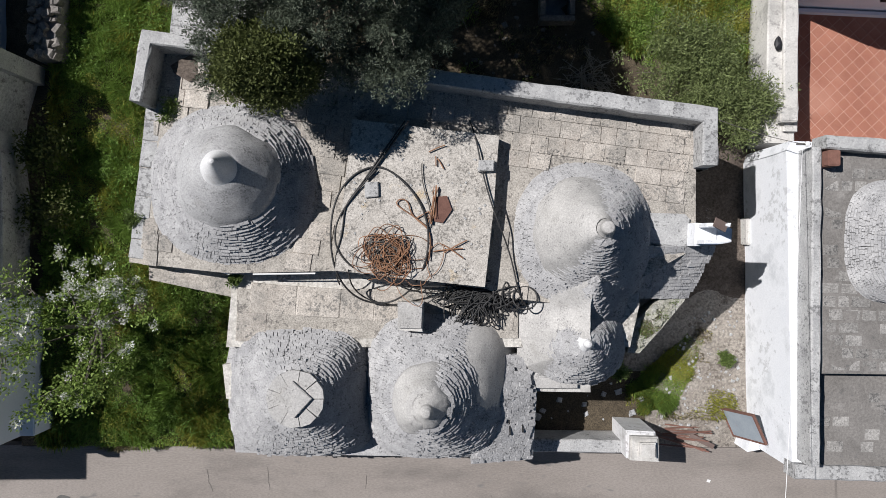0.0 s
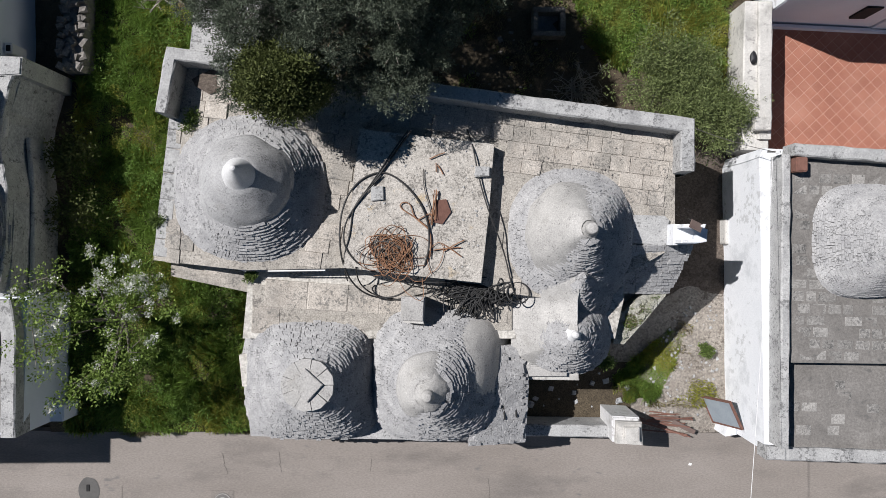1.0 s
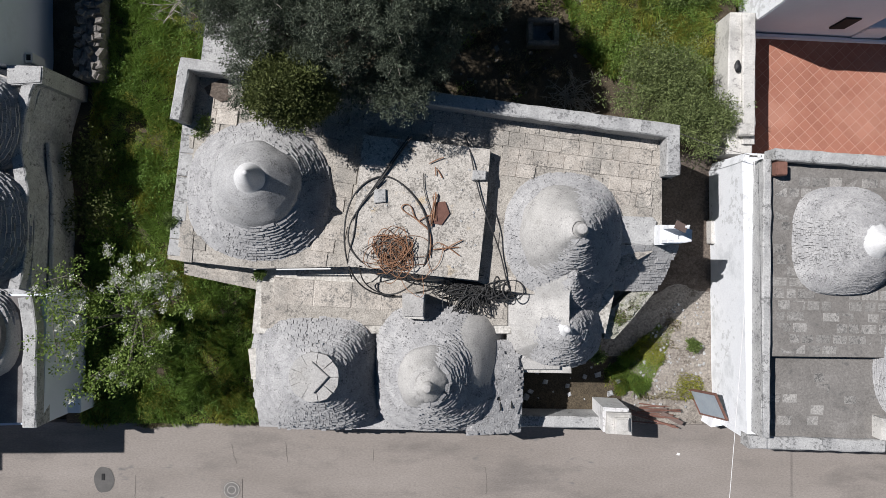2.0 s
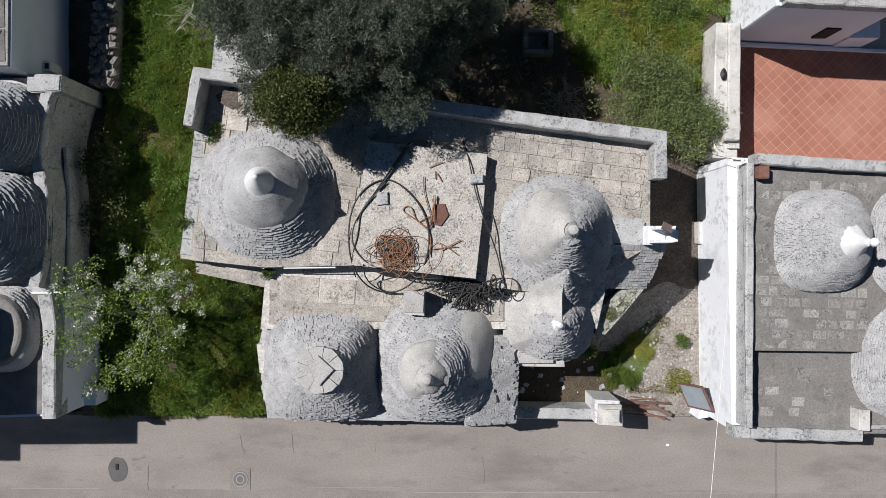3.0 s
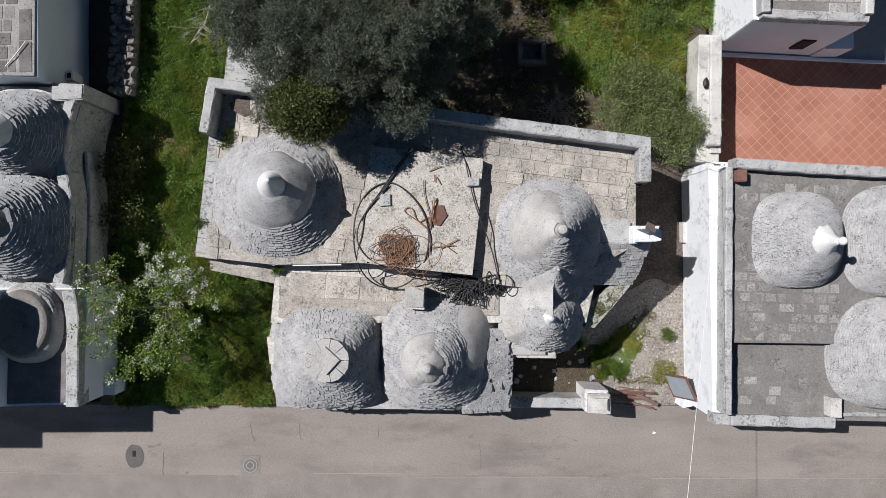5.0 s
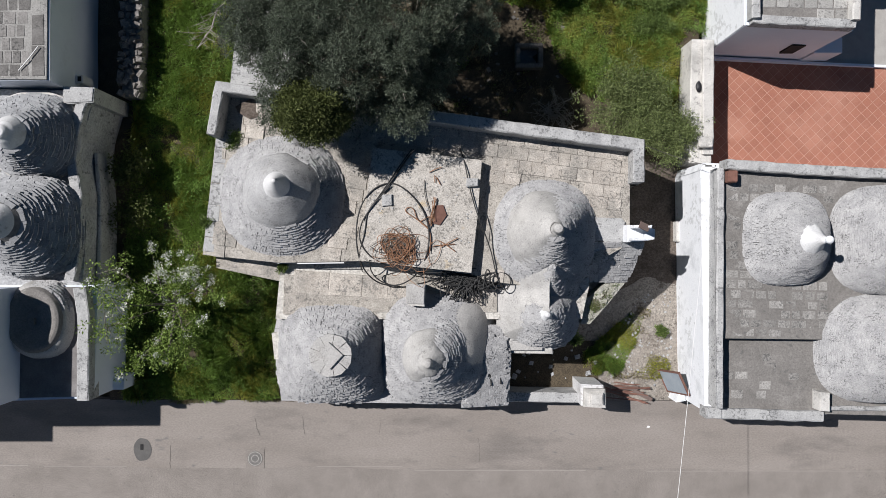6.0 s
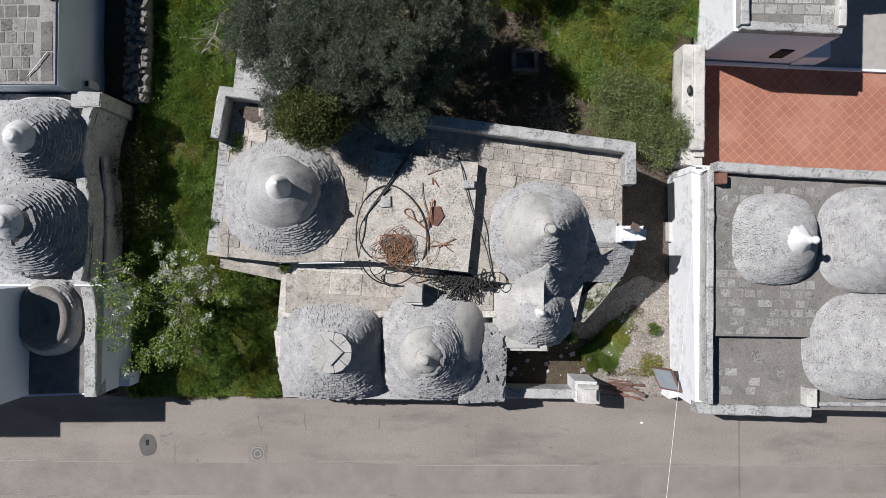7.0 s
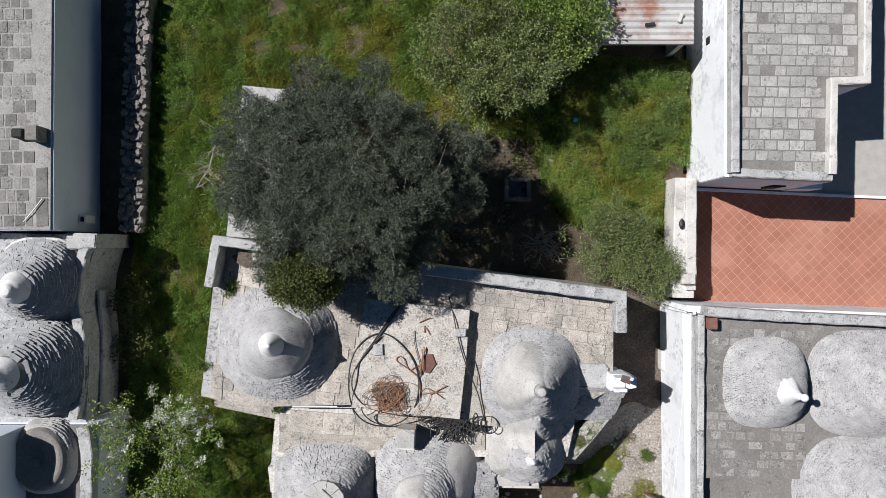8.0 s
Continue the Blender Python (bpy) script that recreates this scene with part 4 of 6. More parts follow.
CR1 = Cone((9.55, 0.16), (9.72, 0.11, 4.5), (1.2, 1.32), [(1.0, 2.62), (0.96, 2.85), (0.8, 3.2), (0.56, 3.62), (0.3, 3.92)], 2.9)
cr = cone_roof(white, CR1, [(0.37, 3.86), (0.32, 3.95), (0.23, 4.08), (0.15, 4.22), (0.1, 4.36), (0.08, 4.42)], "neat square-footed dry-stone cone", seed=21, cap_mat=FLAKED, cap_label="white limewashed point", exposure=0.06, length=0.12, ragged=0.004)
CR2 = Cone((12.45, 0.12), (12.6, 0.1, 5.0), (1.72, 1.55), [(1.0, 2.62), (0.96, 2.9), (0.8, 3.35), (0.55, 3.9), (0.3, 4.4)], 2.8)
cone_roof(white, CR2, [(0.55, 4.3), (0.3, 4.6), (0.14, 4.85), (0.02, 5.0)], "neat dry-stone cone with limewashed foot", seed=22, cap_mat=WHITEWASH, exposure=0.06, length=0.12, ragged=0.004)
CR3 = Cone((12.33, -2.88), (12.5, -2.85, 5.0), (1.84, 1.58), [(1.0, 2.3), (0.96, 2.7), (0.8, 3.2), (0.55, 3.8), (0.3, 4.35)], 2.8)
cone_roof(white, CR3, [(0.55, 4.25), (0.3, 4.6), (0.14, 4.85), (0.02, 5.0)], "neat dry-stone cone with limewashed foot", seed=23, cap_mat=WHITEWASH, exposure=0.06, length=0.12, ragged=0.004)
bm = bmesh.new()
bmesh.ops.create_uvsphere(bm, u_segments=20, v_segments=12, radius=0.105, matrix=Matrix.Translation((9.76, 0.11, 4.55)))
bmesh.ops.create_cone(bm, cap_ends=True, segments=16, radius1=0.08, radius2=0.06, depth=0.2, matrix=Matrix.Translation((9.73, 0.11, 4.4)))
part("finial", bm, WHITEWASH, cr, "white ball finial", smooth=True)

def foot_rim(parent, cone):
    bm, rows = bmesh.new(), []
    for i in range(49):
        a = 2 * math.pi * i / 48
        p = cone.at(a, 0.0)
        d = Vector((math.cos(a), math.sin(a), 0))
        rows.append([bm.verts.new(q) for q in (p + d * 0.03 - Vector((0, 0, 0.1)), p + d * 0.02 + Vector((0, 0, 0.04)), p - d * 0.05 + Vector((0, 0, 0.05)))])
    for r, s in zip(rows, rows[1:]):
        for k in range(2):
            bm.faces.new((r[k], s[k], s[k + 1], r[k + 1]))
    part("limewash_rim", bm, OLDWASH, parent, "limewashed rim round the foot of the cone", smooth=True)


foot_rim(white, CR1)
foot_rim(white, CR2)
foot_rim(white, CR3)
# small things on the white wall
part("doorstep", box(7.3, 7.5, 0.1, 0.75, -0.1, 0.5, bevel=0.02), OLDWASH, white, "pale rendered block at the wall foot")
part("wall_foot", prism([(7.2, -4.8), (7.5, -4.75), (7.5, -4.1), (7.36, -4.25)], -0.1, 0.8, bevel=0.04), WHITEWASH, white, "white rendered foot at the gate")

gate = thing("gate_leaf", "old painted metal gate leaf leaning against the white wall", "gate", at=(7.0, -4.25, 0.1))
M = Matrix.Rotation(radians(24), 4, "Z") @ Matrix.Rotation(radians(13), 4, "Y")
for name, dims, mat in (("sheet", (-0.012, 0.012, -0.34, 0.34, 0.05, 1.2), PAINTED_METAL), ("frame_bar", (-0.03, 0.03, -0.38, -0.34, 0, 1.24), RUST), ("frame_bar", (-0.03, 0.03, 0.34, 0.38, 0, 1.24), RUST),
                        ("frame_bar", (-0.03, 0.03, -0.34, 0.34, 0, 0.05), RUST), ("frame_bar", (-0.03, 0.03, -0.34, 0.34, 1.2, 1.24), RUST)):
    bm = box(*dims)
    bm.transform(M)
    part(name, bm, mat, gate)
fallen = thing("fallen_gate", "collapsed rusty iron gate lying on the ground", "gate", at=(5.85, -4.62, 0.12))
rng = random.Random(9)
for k in range(12):
    bm = box(-0.72 + 0.03 * k, 0.75 - rng.uniform(0, 0.5), -0.015, 0.015, -0.012, 0.012)
    bm.transform(Matrix.Translation((rng.uniform(-0.15, 0.15), -0.22 + k * 0.045, rng.uniform(0.0, 0.15))) @ Matrix.Rotation(rng.gauss(-0.1, 0.13), 4, "Z") @ Matrix.Rotation(rng.gauss(0, 0.08), 4, "Y"))
    part("bar", bm, RUST, fallen)
for k in range(3):
    bm = box(-0.35, 0.3, -0.06, 0.06, -0.006, 0.006)
    bm.transform(Matrix.Translation((-0.4 + 0.45 * k, rng.uniform(-0.1, 0.15), 0.06 + 0.02 * k)) @ Matrix.Rotation(rng.gauss(-0.2, 0.2), 4, "Z") @ Matrix.Rotation(0.1, 4, "X"))
    part("board", bm, SLATE, fallen)

# ---- tiled court and its garden wall ----
TILE = block_meshes("tile", TERRACOTTA, 1, 0.98, 0.0)
court = structure("court_floor", prism([(8.1, 1.9), (20, 1.5), (20, 6.4), (8.1, 6.4)], -0.5, -0.062), GROUT, "court paved with terracotta tiles laid diagonally", "floor")
structure("garden_wall_court", rough_strip([(7.8, 2.45), (7.82, 4.4), (7.86, 6.15)], 0.66, -0.1, 1.15, seed=12), OLDWASH, "broad worn limewashed garden wall", "wall")
structure("wall_ridge", rough_strip([(7.98, 2.7), (8.0, 6.1)], 0.34, 1.1, 1.27, seed=13), OLDWASH, "raised render strip on the garden wall", "wall")
blk = thing("stone_block", "small pale stone block on the garden wall", "block", at=(7.85, 3.05, 1.26))
part("body", box(-0.2, 0.2, -0.16, 0.16, -0.02, 0.2, bevel=0.02), OLDWASH, blk)
bm = bmesh.new()
bmesh.ops.create_icosphere(bm, subdivisions=2, radius=0.12)
for v in bm.verts:
    v.co = Vector((v.co.x * 0.75, v.co.y * 1.35, v.co.z * 0.6)) * (1 + 0.25 * noise.noise(v.co * 12))
rag = thing("plastic_bag", "small crumpled black plastic bag on the garden wall", "bag", at=(7.72, 4.72, 1.2))
part("body", bm, RAG, rag)

# ---- house behind the court ----
north = thing("court_house", "white house with flat block-paved roof beside the tiled court", "house")
part("wall", prism([(8.36, 6.0), (11.3, 5.85), (11.35, 8.5), (12.2, 8.55), (12.3, 18), (8.36, 18)], -0.2, 2.95), SHADEWHITE, north, "smooth pale rendered wall")
# sunlit west side in plain white, without the walls' blue shade tint
part("wall_skin", prism([(8.33, 6.02), (8.37, 6.02), (8.37, 18), (8.33, 18)], -0.2, 2.9), WHITEWASH, north, "white limewashed side wall")
NR = [(8.6, 6.2), (11.1, 6.1), (11.15, 8.7), (12.0, 8.75), (12.05, 17.8), (8.6, 17.8)]
nroof = part("roof", prism(NR, 2.8, 3.04), CEMENT, north, "flat roof of pale blocks in cement")
part("parapet", rough_strip([(8.5, 18), (8.5, 6.1)], 0.24, 2.85, 3.3, seed=14), PARAPET, north, "stone coping")
part("parapet", rough_strip([(8.45, 6.1), (11.25, 5.97)], 0.24, 2.85, 3.18, seed=15), PARAPET, north, "stone coping")
part("parapet", rough_strip([(11.2, 6.05), (11.24, 8.62), (12.15, 8.66), (12.2, 18)], 0.22, 2.85, 3.3, seed=16), OLDWASH, north, "white coping")
part("window_opening", box(10.35, 10.75, 5.84, 5.9, 0.75, 1.55), DARK, north, "dark window in the court wall")
part("plinth", prism([(8.3, 5.95), (11.3, 5.8), (11.3, 5.72), (8.3, 5.86)], -0.1, 0.12), SHADEWHITE, north, "low painted plinth")
part("vent", box(8.3, 8.34, 10.1, 10.3, 1.6, 1.85), DARK, north, "small wall vent")
structure("court_path", prism([(11.35, 5.78), (20, 5.4), (20, 14), (12.3, 14), (12.3, 8.5), (11.4, 8.5)], -0.5, -0.02), FRAME_CONCRETE, "pale smooth concrete yard", "floor")

structure("court_kerb", prism([(11.32, 5.72), (20, 5.34), (20, 5.42), (11.32, 5.8)], -0.3, 0.06), SHADEWHITE, "narrow white painted kerb along the court", "kerb")
part("side_step", box(11.34, 12.2, 5.82, 6.3, -0.1, 0.9, bevel=0.02), SHADEWHITE, north, "pale painted block against the house corner")

# shed with a corrugated roof
shed = thing("garden_shed", "small garden shed under a rusty corrugated roof", "shed", at=(6.4, 10.9, 0))
part("wall", box(-1.35, -1.2, -0.75, 1.4, 0, 1.85), OLDWASH, shed)
part("wall", box(1.15, 1.3, -0.75, 1.4, 0, 1.85), OLDWASH, shed)
part("wall", box(-1.35, 1.3, 1.3, 1.45, 0, 1.95), OLDWASH, shed)
bm = bmesh.new()
rows = []
for i in range(60):
    y = -0.75 + 2.3 * i / 59
    z = 1.93 + 0.03 * math.sin(i * 1.3) + 0.05 * i / 59
    rows.append([bm.verts.new((x, y, z + dz)) for x, dz in ((-1.5, 0), (1.42, 0), (1.42, -0.012), (-1.5, -0.012))])
for r, s in zip(rows, rows[1:]):
    for k in range(4):
        bm.faces.new((r[k], r[(k + 1) % 4], s[(k + 1) % 4], s[k]))
part("corrugated_roof", bm, ZINC, shed, "rusty corrugated sheet")
part("fascia", box(-1.5, 1.42, -0.85, -0.76, 1.78, 1.93), FRAME_CONCRETE, shed)
for x, y, a in ((0.1, -0.3, 0.1), (1.0, -0.1, 1.2)):
    bm = box(-0.14, 0.14, -0.05, 0.05, -0.04, 0.04, bevel=0.01)
    bm.transform(Matrix.Rotation(a, 4, "Z"))
    ob = thing("roof_stone", "stone weighing down the corrugated roof", "stone", "stones on the shed roof", at=(6.4 + x, 10.9 + y, 2.0))
    part("body", bm, DARK if x < 0.5 else OLDWASH, ob)

# ---- neighbouring cones across the green strip ----
west = thing("western_trulli_house", "dry-stone house with two limewashed cones and curved parapets", "house")
part("wall", prism([(-14, -1.15), (-10.2, -1.15), (-10.1, 0.5), (-10.12, 1.4), (-10.26, 2.4), (-10.2, 3.1), (-9.95, 3.9), (-9.8, 4.4), (-14, 4.45)], -0.2, 2.08), GREYRUBBLE, west, "rubble wall above the green strip")
part("roof", prism([(-14, -1.1), (-10.35, -1.1), (-10.3, 2.5), (-10.4, 4.3), (-14, 4.3)], 1.4, 2.05), MORTAR, west, "flat strip of roof")
part("parapet", rough_strip([(-9.95, 4.25), (-10.15, 3.9), (-10.35, 3.1), (-10.42, 2.4), (-10.25, 1.4), (-10.28, 0.6), (-10.3, -0.2), (-10.45, -1.0)], 0.3, 1.2, 2.35, step=0.12, seed=17), PARAPET, west, "curved limewashed parapet")
part("parapet", rough_strip([(-10.16, 2.7), (-10.1, 2.0), (-10.04, 1.2), (-10.04, 0.4), (-10.08, -1.0)], 0.12, 0.9, 1.45, seed=18), PARAPET, west, "low outer coping")
part("wall", prism([(-10.6, 3.95), (-9.75, 4.0), (-9.72, 4.42), (-10.6, 4.45)], -0.1, 2.4, bevel=0.03), PARAPET, west, "pale corner block")
CL1 = Cone((-11.46, 3.08), (-11.2, 2.86, 4.28), (1.2, 1.2), [(1.03, 2.2), (0.96, 2.56), (0.78, 2.98), (0.56, 3.45), (0.38, 3.8)], 2.6)
cone_roof(west, CL1, [(0.46, 3.66), (0.42, 3.8), (0.35, 3.94), (0.28, 4.06), (0.2, 4.15), (0.16, 4.23), (0.11, 4.28), (0.02, 4.3)], "dry-stone cone with limewashed top", seed=31, cap_mat=FLAKED, exposure=0.115, length=0.22, stones=DARK_STONES, cap_rough=0.4, cap_label="white limewashed knob")
CL2 = Cone((-11.55, 0.52), (-11.46, 0.62, 4.38), (1.42, 1.45), [(1.03, 2.2), (0.97, 2.58), (0.79, 3.05), (0.54, 3.6), (0.36, 3.95)], 2.6)
cone_roof(west, CL2, [(0.5, 3.78), (0.46, 3.92), (0.38, 4.06), (0.3, 4.17), (0.22, 4.26), (0.17, 4.34), (0.02, 4.4)], "dry-stone cone with limewashed top", seed=32, cap_mat=FLAKED, exposure=0.115, length=0.22, stones=DARK_STONES, cap_rough=0.4, cap_label="white limewashed knob")

foot_rim(west, CL1)
low = thing("low_trullo", "low whitewashed house with a flat-topped dry-stone dome", "house")
part("wall", prism([(-14, -4.5), (-9.84, -4.36), (-9.74, -1.15), (-14, -1.15)], -0.2, 2.15), SHADEWHITE, low, "white rendered wall with blue shade in its colour")
part("roof", prism([(-14, -4.4), (-10.15, -4.3), (-10.1, -1.2), (-14, -1.2)], 2.0, 2.22), DARKROOF, low, "dark flat roof")
part("parapet", rough_strip([(-10.0, -4.36), (-9.98, -2.0), (-10.1, -1.2)], 0.34, 1.9, 2.5, seed=19), PARAPET, low, "limewashed parapet")
CL3 = Cone((-11.28, -2.1), (-11.28, -2.1, 3.2), (0.97, 1.13), [(1.0, 2.0), (0.97, 2.25), (0.88, 2.5), (0.72, 2.68)], 2.4)
# dark cap colour replaces the neighbour's shadow missing from the dish
cone_roof(low, CL3, [(0.8, 2.6), (0.74, 2.71), (0.67, 2.74), (0.6, 2.73), (0.5, 2.66), (0.02, 2.62)], "blunt flat-topped dome", seed=33, cap_mat=CEMENT, keep=lambda p: p.y > -1.8 and p.x > -11.5, cap_rough=0.15, cap_label="dished top in a dark grey that stands in for shade")
flank(low, CL3, radians(70), radians(395), 0.0, 0.97, CAP, 0.03, "smooth grey render on the dome", 9, 0.05)
bm = box(-0.09, 0.09, -0.09, 0.09, 0, 0.12, bevel=0.01)
bm.transform(Matrix.Translation((-11.28, -2.12, 2.64)))
part("vent_block", bm, CEMENT, low)
part("meter_box", box(-9.86, -9.5, -4.35, -3.95, 0, 1.05, bevel=0.02), SHADEWHITE, low, "rendered meter niche at the wall foot")
part("meter_door", box(-9.84, -9.6, -4.38, -4.345, 0.3, 0.85), DARK, low)
upper = thing("upper_house", "tall white rendered house wall in its own shade", "house")
part("wall", prism([(-20, -4.4), (-11.92, -4.36), (-11.86, -1.2), (-20, -1.2)], -0.2, 4.2), SHADEWHITE, upper, "white rendered wall in shade, the shade's blue in its colour")
part("storey", prism([(-24, -4.6), (-15.9, -4.6), (-15.9, -1.0), (-24, -1.0)], -0.2, 5.0), SHADEWHITE, upper, "higher white storey")

long_house = thing("long_house", "long house with pale rendered wall and a block-paved flat roof", "house")
part("wall", prism([(-20, 4.5), (-10.72, 4.5), (-10.62, 16), (-20, 16)], -0.2, 2.84), SHADEWHITE, long_house, "smooth pale rendered wall tinted with the blue of shade")
lroof = part("roof", prism([(-20, 4.55), (-10.77, 4.52), (-10.67, 16), (-20, 16)], 2.5, 2.9), ROOFBLOCK, long_house, "flat roof of blocks in cement")
ac = part("meter_box", box(-10.7, -10.5, 4.75, 5.0, 0.9, 1.5, bevel=0.015), PLASTIC_WHITE, long_house, "white wall box with vents")
part("grille", box(-10.65, -10.54, 4.8, 4.95, 1.495, 1.508), DARK, ac)
chm = part("chimney", box(-11.2, -10.85, 7.0, 7.4, 2.85, 3.4, bevel=0.02), CEMENT, long_house, "small square rendered chimney")
part("chimney_pot", box(-11.7, -11.4, 7.1, 7.35, 2.85, 3.2, bevel=0.02), DARK, long_house, "dark metal flue box")

# dry-stone wall beside it
dry = structure("dry_stone_wall", rough_strip([(-9.42, 4.5), (-9.36, 8), (-9.12, 12)], 0.56, 0, 0.76, seed=20), ROOF_CORE, "low dry-stone wall of rough grey stones", "wall")
RUBBLE = block_meshes("stone", DRYSTONE, 5, 0.75, 0.2)
out, rng = [], random.Random(77)
y = 4.5
while y < 11.8:
    step = rng.uniform(0.16, 0.3)
    for dx in (-0.24, -0.08, 0.08, 0.24):
        out.append(Matrix.Translation((-9.41 + max(0, (y - 6) * 0.045) + dx + rng.uniform(-0.07, 0.07), y + step / 2 + rng.uniform(-0.08, 0.08), 0.76 + rng.uniform(-0.05, 0.05))) @ Matrix.Rotation(rng.uniform(-0.6, 0.6), 4, "Z") @ Matrix.Rotation(rng.gauss(0, 0.12), 4, "X")
                   @ Matrix.Diagonal((rng.uniform(0.16, 0.26), step * rng.uniform(0.6, 1.0), 0.2, 1)))
    y += step
lay_pieces("stone", out, RUBBLE, dry)

# low outbuilding roof beneath the olive, and the trough
out_b = thing("outbuilding", "low stone outbuilding with a pale flat roof under the olive tree", "outbuilding")
part("wall", prism([(-6.1, 4.35), (-4.4, 4.2), (-4.3, 8.7), (-5.6, 8.85)], -0.1, 1.62), WALL, out_b)
part("roof", prism([(-6.14, 4.35), (-4.4, 4.2), (-4.3, 8.75), (-5.64, 8.88)], 1.62, 1.74, bevel=0.02), PARAPET, out_b, "pale stone roof edge")
trough = thing("stone_trough", "square hollow stone basin on the shaded garden soil", "basin", at=(2.75, 5.85, 0.1))
# the dark stone colour makes up for thin olive shade here
for x0, x1, y0, y1 in ((-0.42, 0.42, -0.38, -0.24), (-0.42, 0.42, 0.24, 0.38), (-0.42, -0.28, -0.24, 0.24), (0.28, 0.42, -0.24, 0.24)):
    part("side", box(x0, x1, y0, y1, -0.05, 0.45, bevel=0.02), DRYSTONE, trough)
part("bottom", box(-0.28, 0.28, -0.24, 0.24, -0.05, 0.1), CEMENT, trough)


# ---- cables, wire and loose things on the platform ----
cable("cable_loop", [(-1.38, 1.65, 3.36), (-1.72, 1.55, 3.36), (-2.05, 1.21, 3.36), (-2.22, 0.73, 3.36), (-2.25, 0.15, 3.38), (-2.18, -0.42, 3.3), (-1.97, -0.88, 2.9), (-1.61, -1.13, 2.62), (-1.16, -1.16, 2.55), (-0.79, -0.97, 2.75), (-0.52, -0.67, 3.2), (-0.32, -0.23, 3.4), (-0.27, 0.25, 3.36), (-0.35, 0.73, 3.36), (-0.56, 1.11, 3.36), (-0.9, 1.47, 3.36), (-1.19, 1.63, 3.36)], 0.02, CABLE, cyclic=True)
tagged(bpy.data.objects["cable_loop"], "thick black rubber cable lying in a wide loop on the roof", "cable")
for pts, r, mat, label in (
        ([(-1.33, 1.57, 3.4), (-1.67, 1.21, 3.38), (-1.93, 0.87, 3.36), (-2.13, 0.54, 3.36), (-2.17, 0.15, 3.36), (-2.05, -0.13, 3.36), (-1.77, -0.42, 3.36), (-1.22, -0.68, 3.0), (-0.53, -0.79, 2.95), (0.16, -0.76, 2.95), (0.85, -0.65, 2.95), (1.57, -0.64, 2.75), (1.89, -0.8, 2.6), (2.02, -0.98, 2.55), (1.9, -1.16, 2.5), (1.59, -1.21, 2.48)], 0.018, CABLE, "black rubber cable trailing from the platform to the heap"),
        ([(-0.68, 2.54, 3.42), (-1.04, 2.08, 3.36), (-1.38, 1.56, 3.36), (-1.52, 1.39, 3.4)], 0.022, CABLE, "straight black cable crossing the platform edge"),
        ([(-0.75, 2.54, 3.42), (-1.1, 2.08, 3.36), (-1.43, 1.57, 3.36), (-1.72, 1.16, 3.36), (-1.96, 0.87, 3.36), (-1.98, 0.54, 3.36), (-2.03, 0.2, 3.36), (-2.15, -0.13, 3.36), (-2.18, -0.48, 3.2), (-2.14, -0.74, 2.8)], 0.015, CABLE, "dusty grey cable bending across the platform"),
        ([(-1.88, -0.42, 3.38), (-1.94, -0.69, 2.8), (-1.82, -0.95, 2.55), (-1.47, -1.14, 2.5), (-0.96, -1.19, 2.5)], 0.016, CABLE, "thin black cable hanging off the platform"),
        ([(0.55, 2.62, 3.0), (0.65, 2.27, 3.36), (0.73, 1.78, 3.4), (0.85, 1.26, 3.36), (1.07, 0.59, 3.36), (1.23, 0.25, 3.2), (1.38, -0.14, 3.0), (1.46, -0.48, 3.0), (1.52, -0.8, 3.0), (1.62, -1.08, 2.97), (1.75, -1.2, 2.75)], 0.016, CABLE, "dusty grey cable held down by a stone block"),
        ([(-0.42, 1.71, 3.36), (-0.44, 1.4, 3.36), (-0.32, 1.02, 3.36), (-0.23, 0.73, 3.36), (-0.27, 0.44, 3.36)], 0.011, CABLE_GREY, "thin dark wire lying on the platform"),
        ([(-0.32, 0.44, 3.36), (-0.61, 0.68, 3.36), (-0.9, 0.83, 3.36), (-0.95, 0.95, 3.36), (-0.8, 1.02, 3.36), (-0.67, 0.92, 3.36), (-0.66, 0.73, 3.36), (-0.49, 0.54, 3.36), (-0.23, 0.39, 3.36), (-0.25, 0.06, 3.36), (-0.28, -0.23, 3.36)], 0.012, WIRE_RUST, "curled rusty brown wire on the platform")):
    tagged(cable("cable", pts, r, mat), label, "cable")


def tangle(name, centre, reach, count, radius, mat, label, seed, flat_z=0.12, curl=0.8, stray=0.28, least=0.25):
    rng = random.Random(seed)
    cu = bpy.data.curves.new(name, "CURVE")
    cu.dimensions, cu.bevel_depth, cu.bevel_resolution, cu.resolution_u = "3D", radius, 1, 4
    for _ in range(count):
        r = rng.uniform(least, 1.0)
        c = Vector((centre[0] + rng.gauss(0, stray) * reach[0], centre[1] + rng.gauss(0, stray) * reach[1], 0))
        a0, turn, e = rng.uniform(0, 6.3), rng.uniform(2.5, 7.5) * rng.choice((-1, 1)), rng.uniform(0.5, 1)
        tilt = rng.uniform(0, 3.1)
        pts = []
        n = 10
        h = centre[2] + rng.uniform(0.01, flat_z)
        for k in range(n):
            a = a0 + turn * k / n
            x, y = math.cos(a) * reach[0] * 0.6 * r * curl, math.sin(a) * reach[1] * 0.6 * r * e * curl
            pts.append((c.x + x * math.cos(tilt) - y * math.sin(tilt) + rng.gauss(0, 0.02), c.y + x * math.sin(tilt) + y * math.cos(tilt) + rng.gauss(0, 0.02), max(centre[2] + 0.01, h + rng.gauss(0, 0.025))))
        add_spline(cu, pts)
    cu.materials.append(mat)
    return tagged(new(name, cu), label, "wire", kind="stuff")


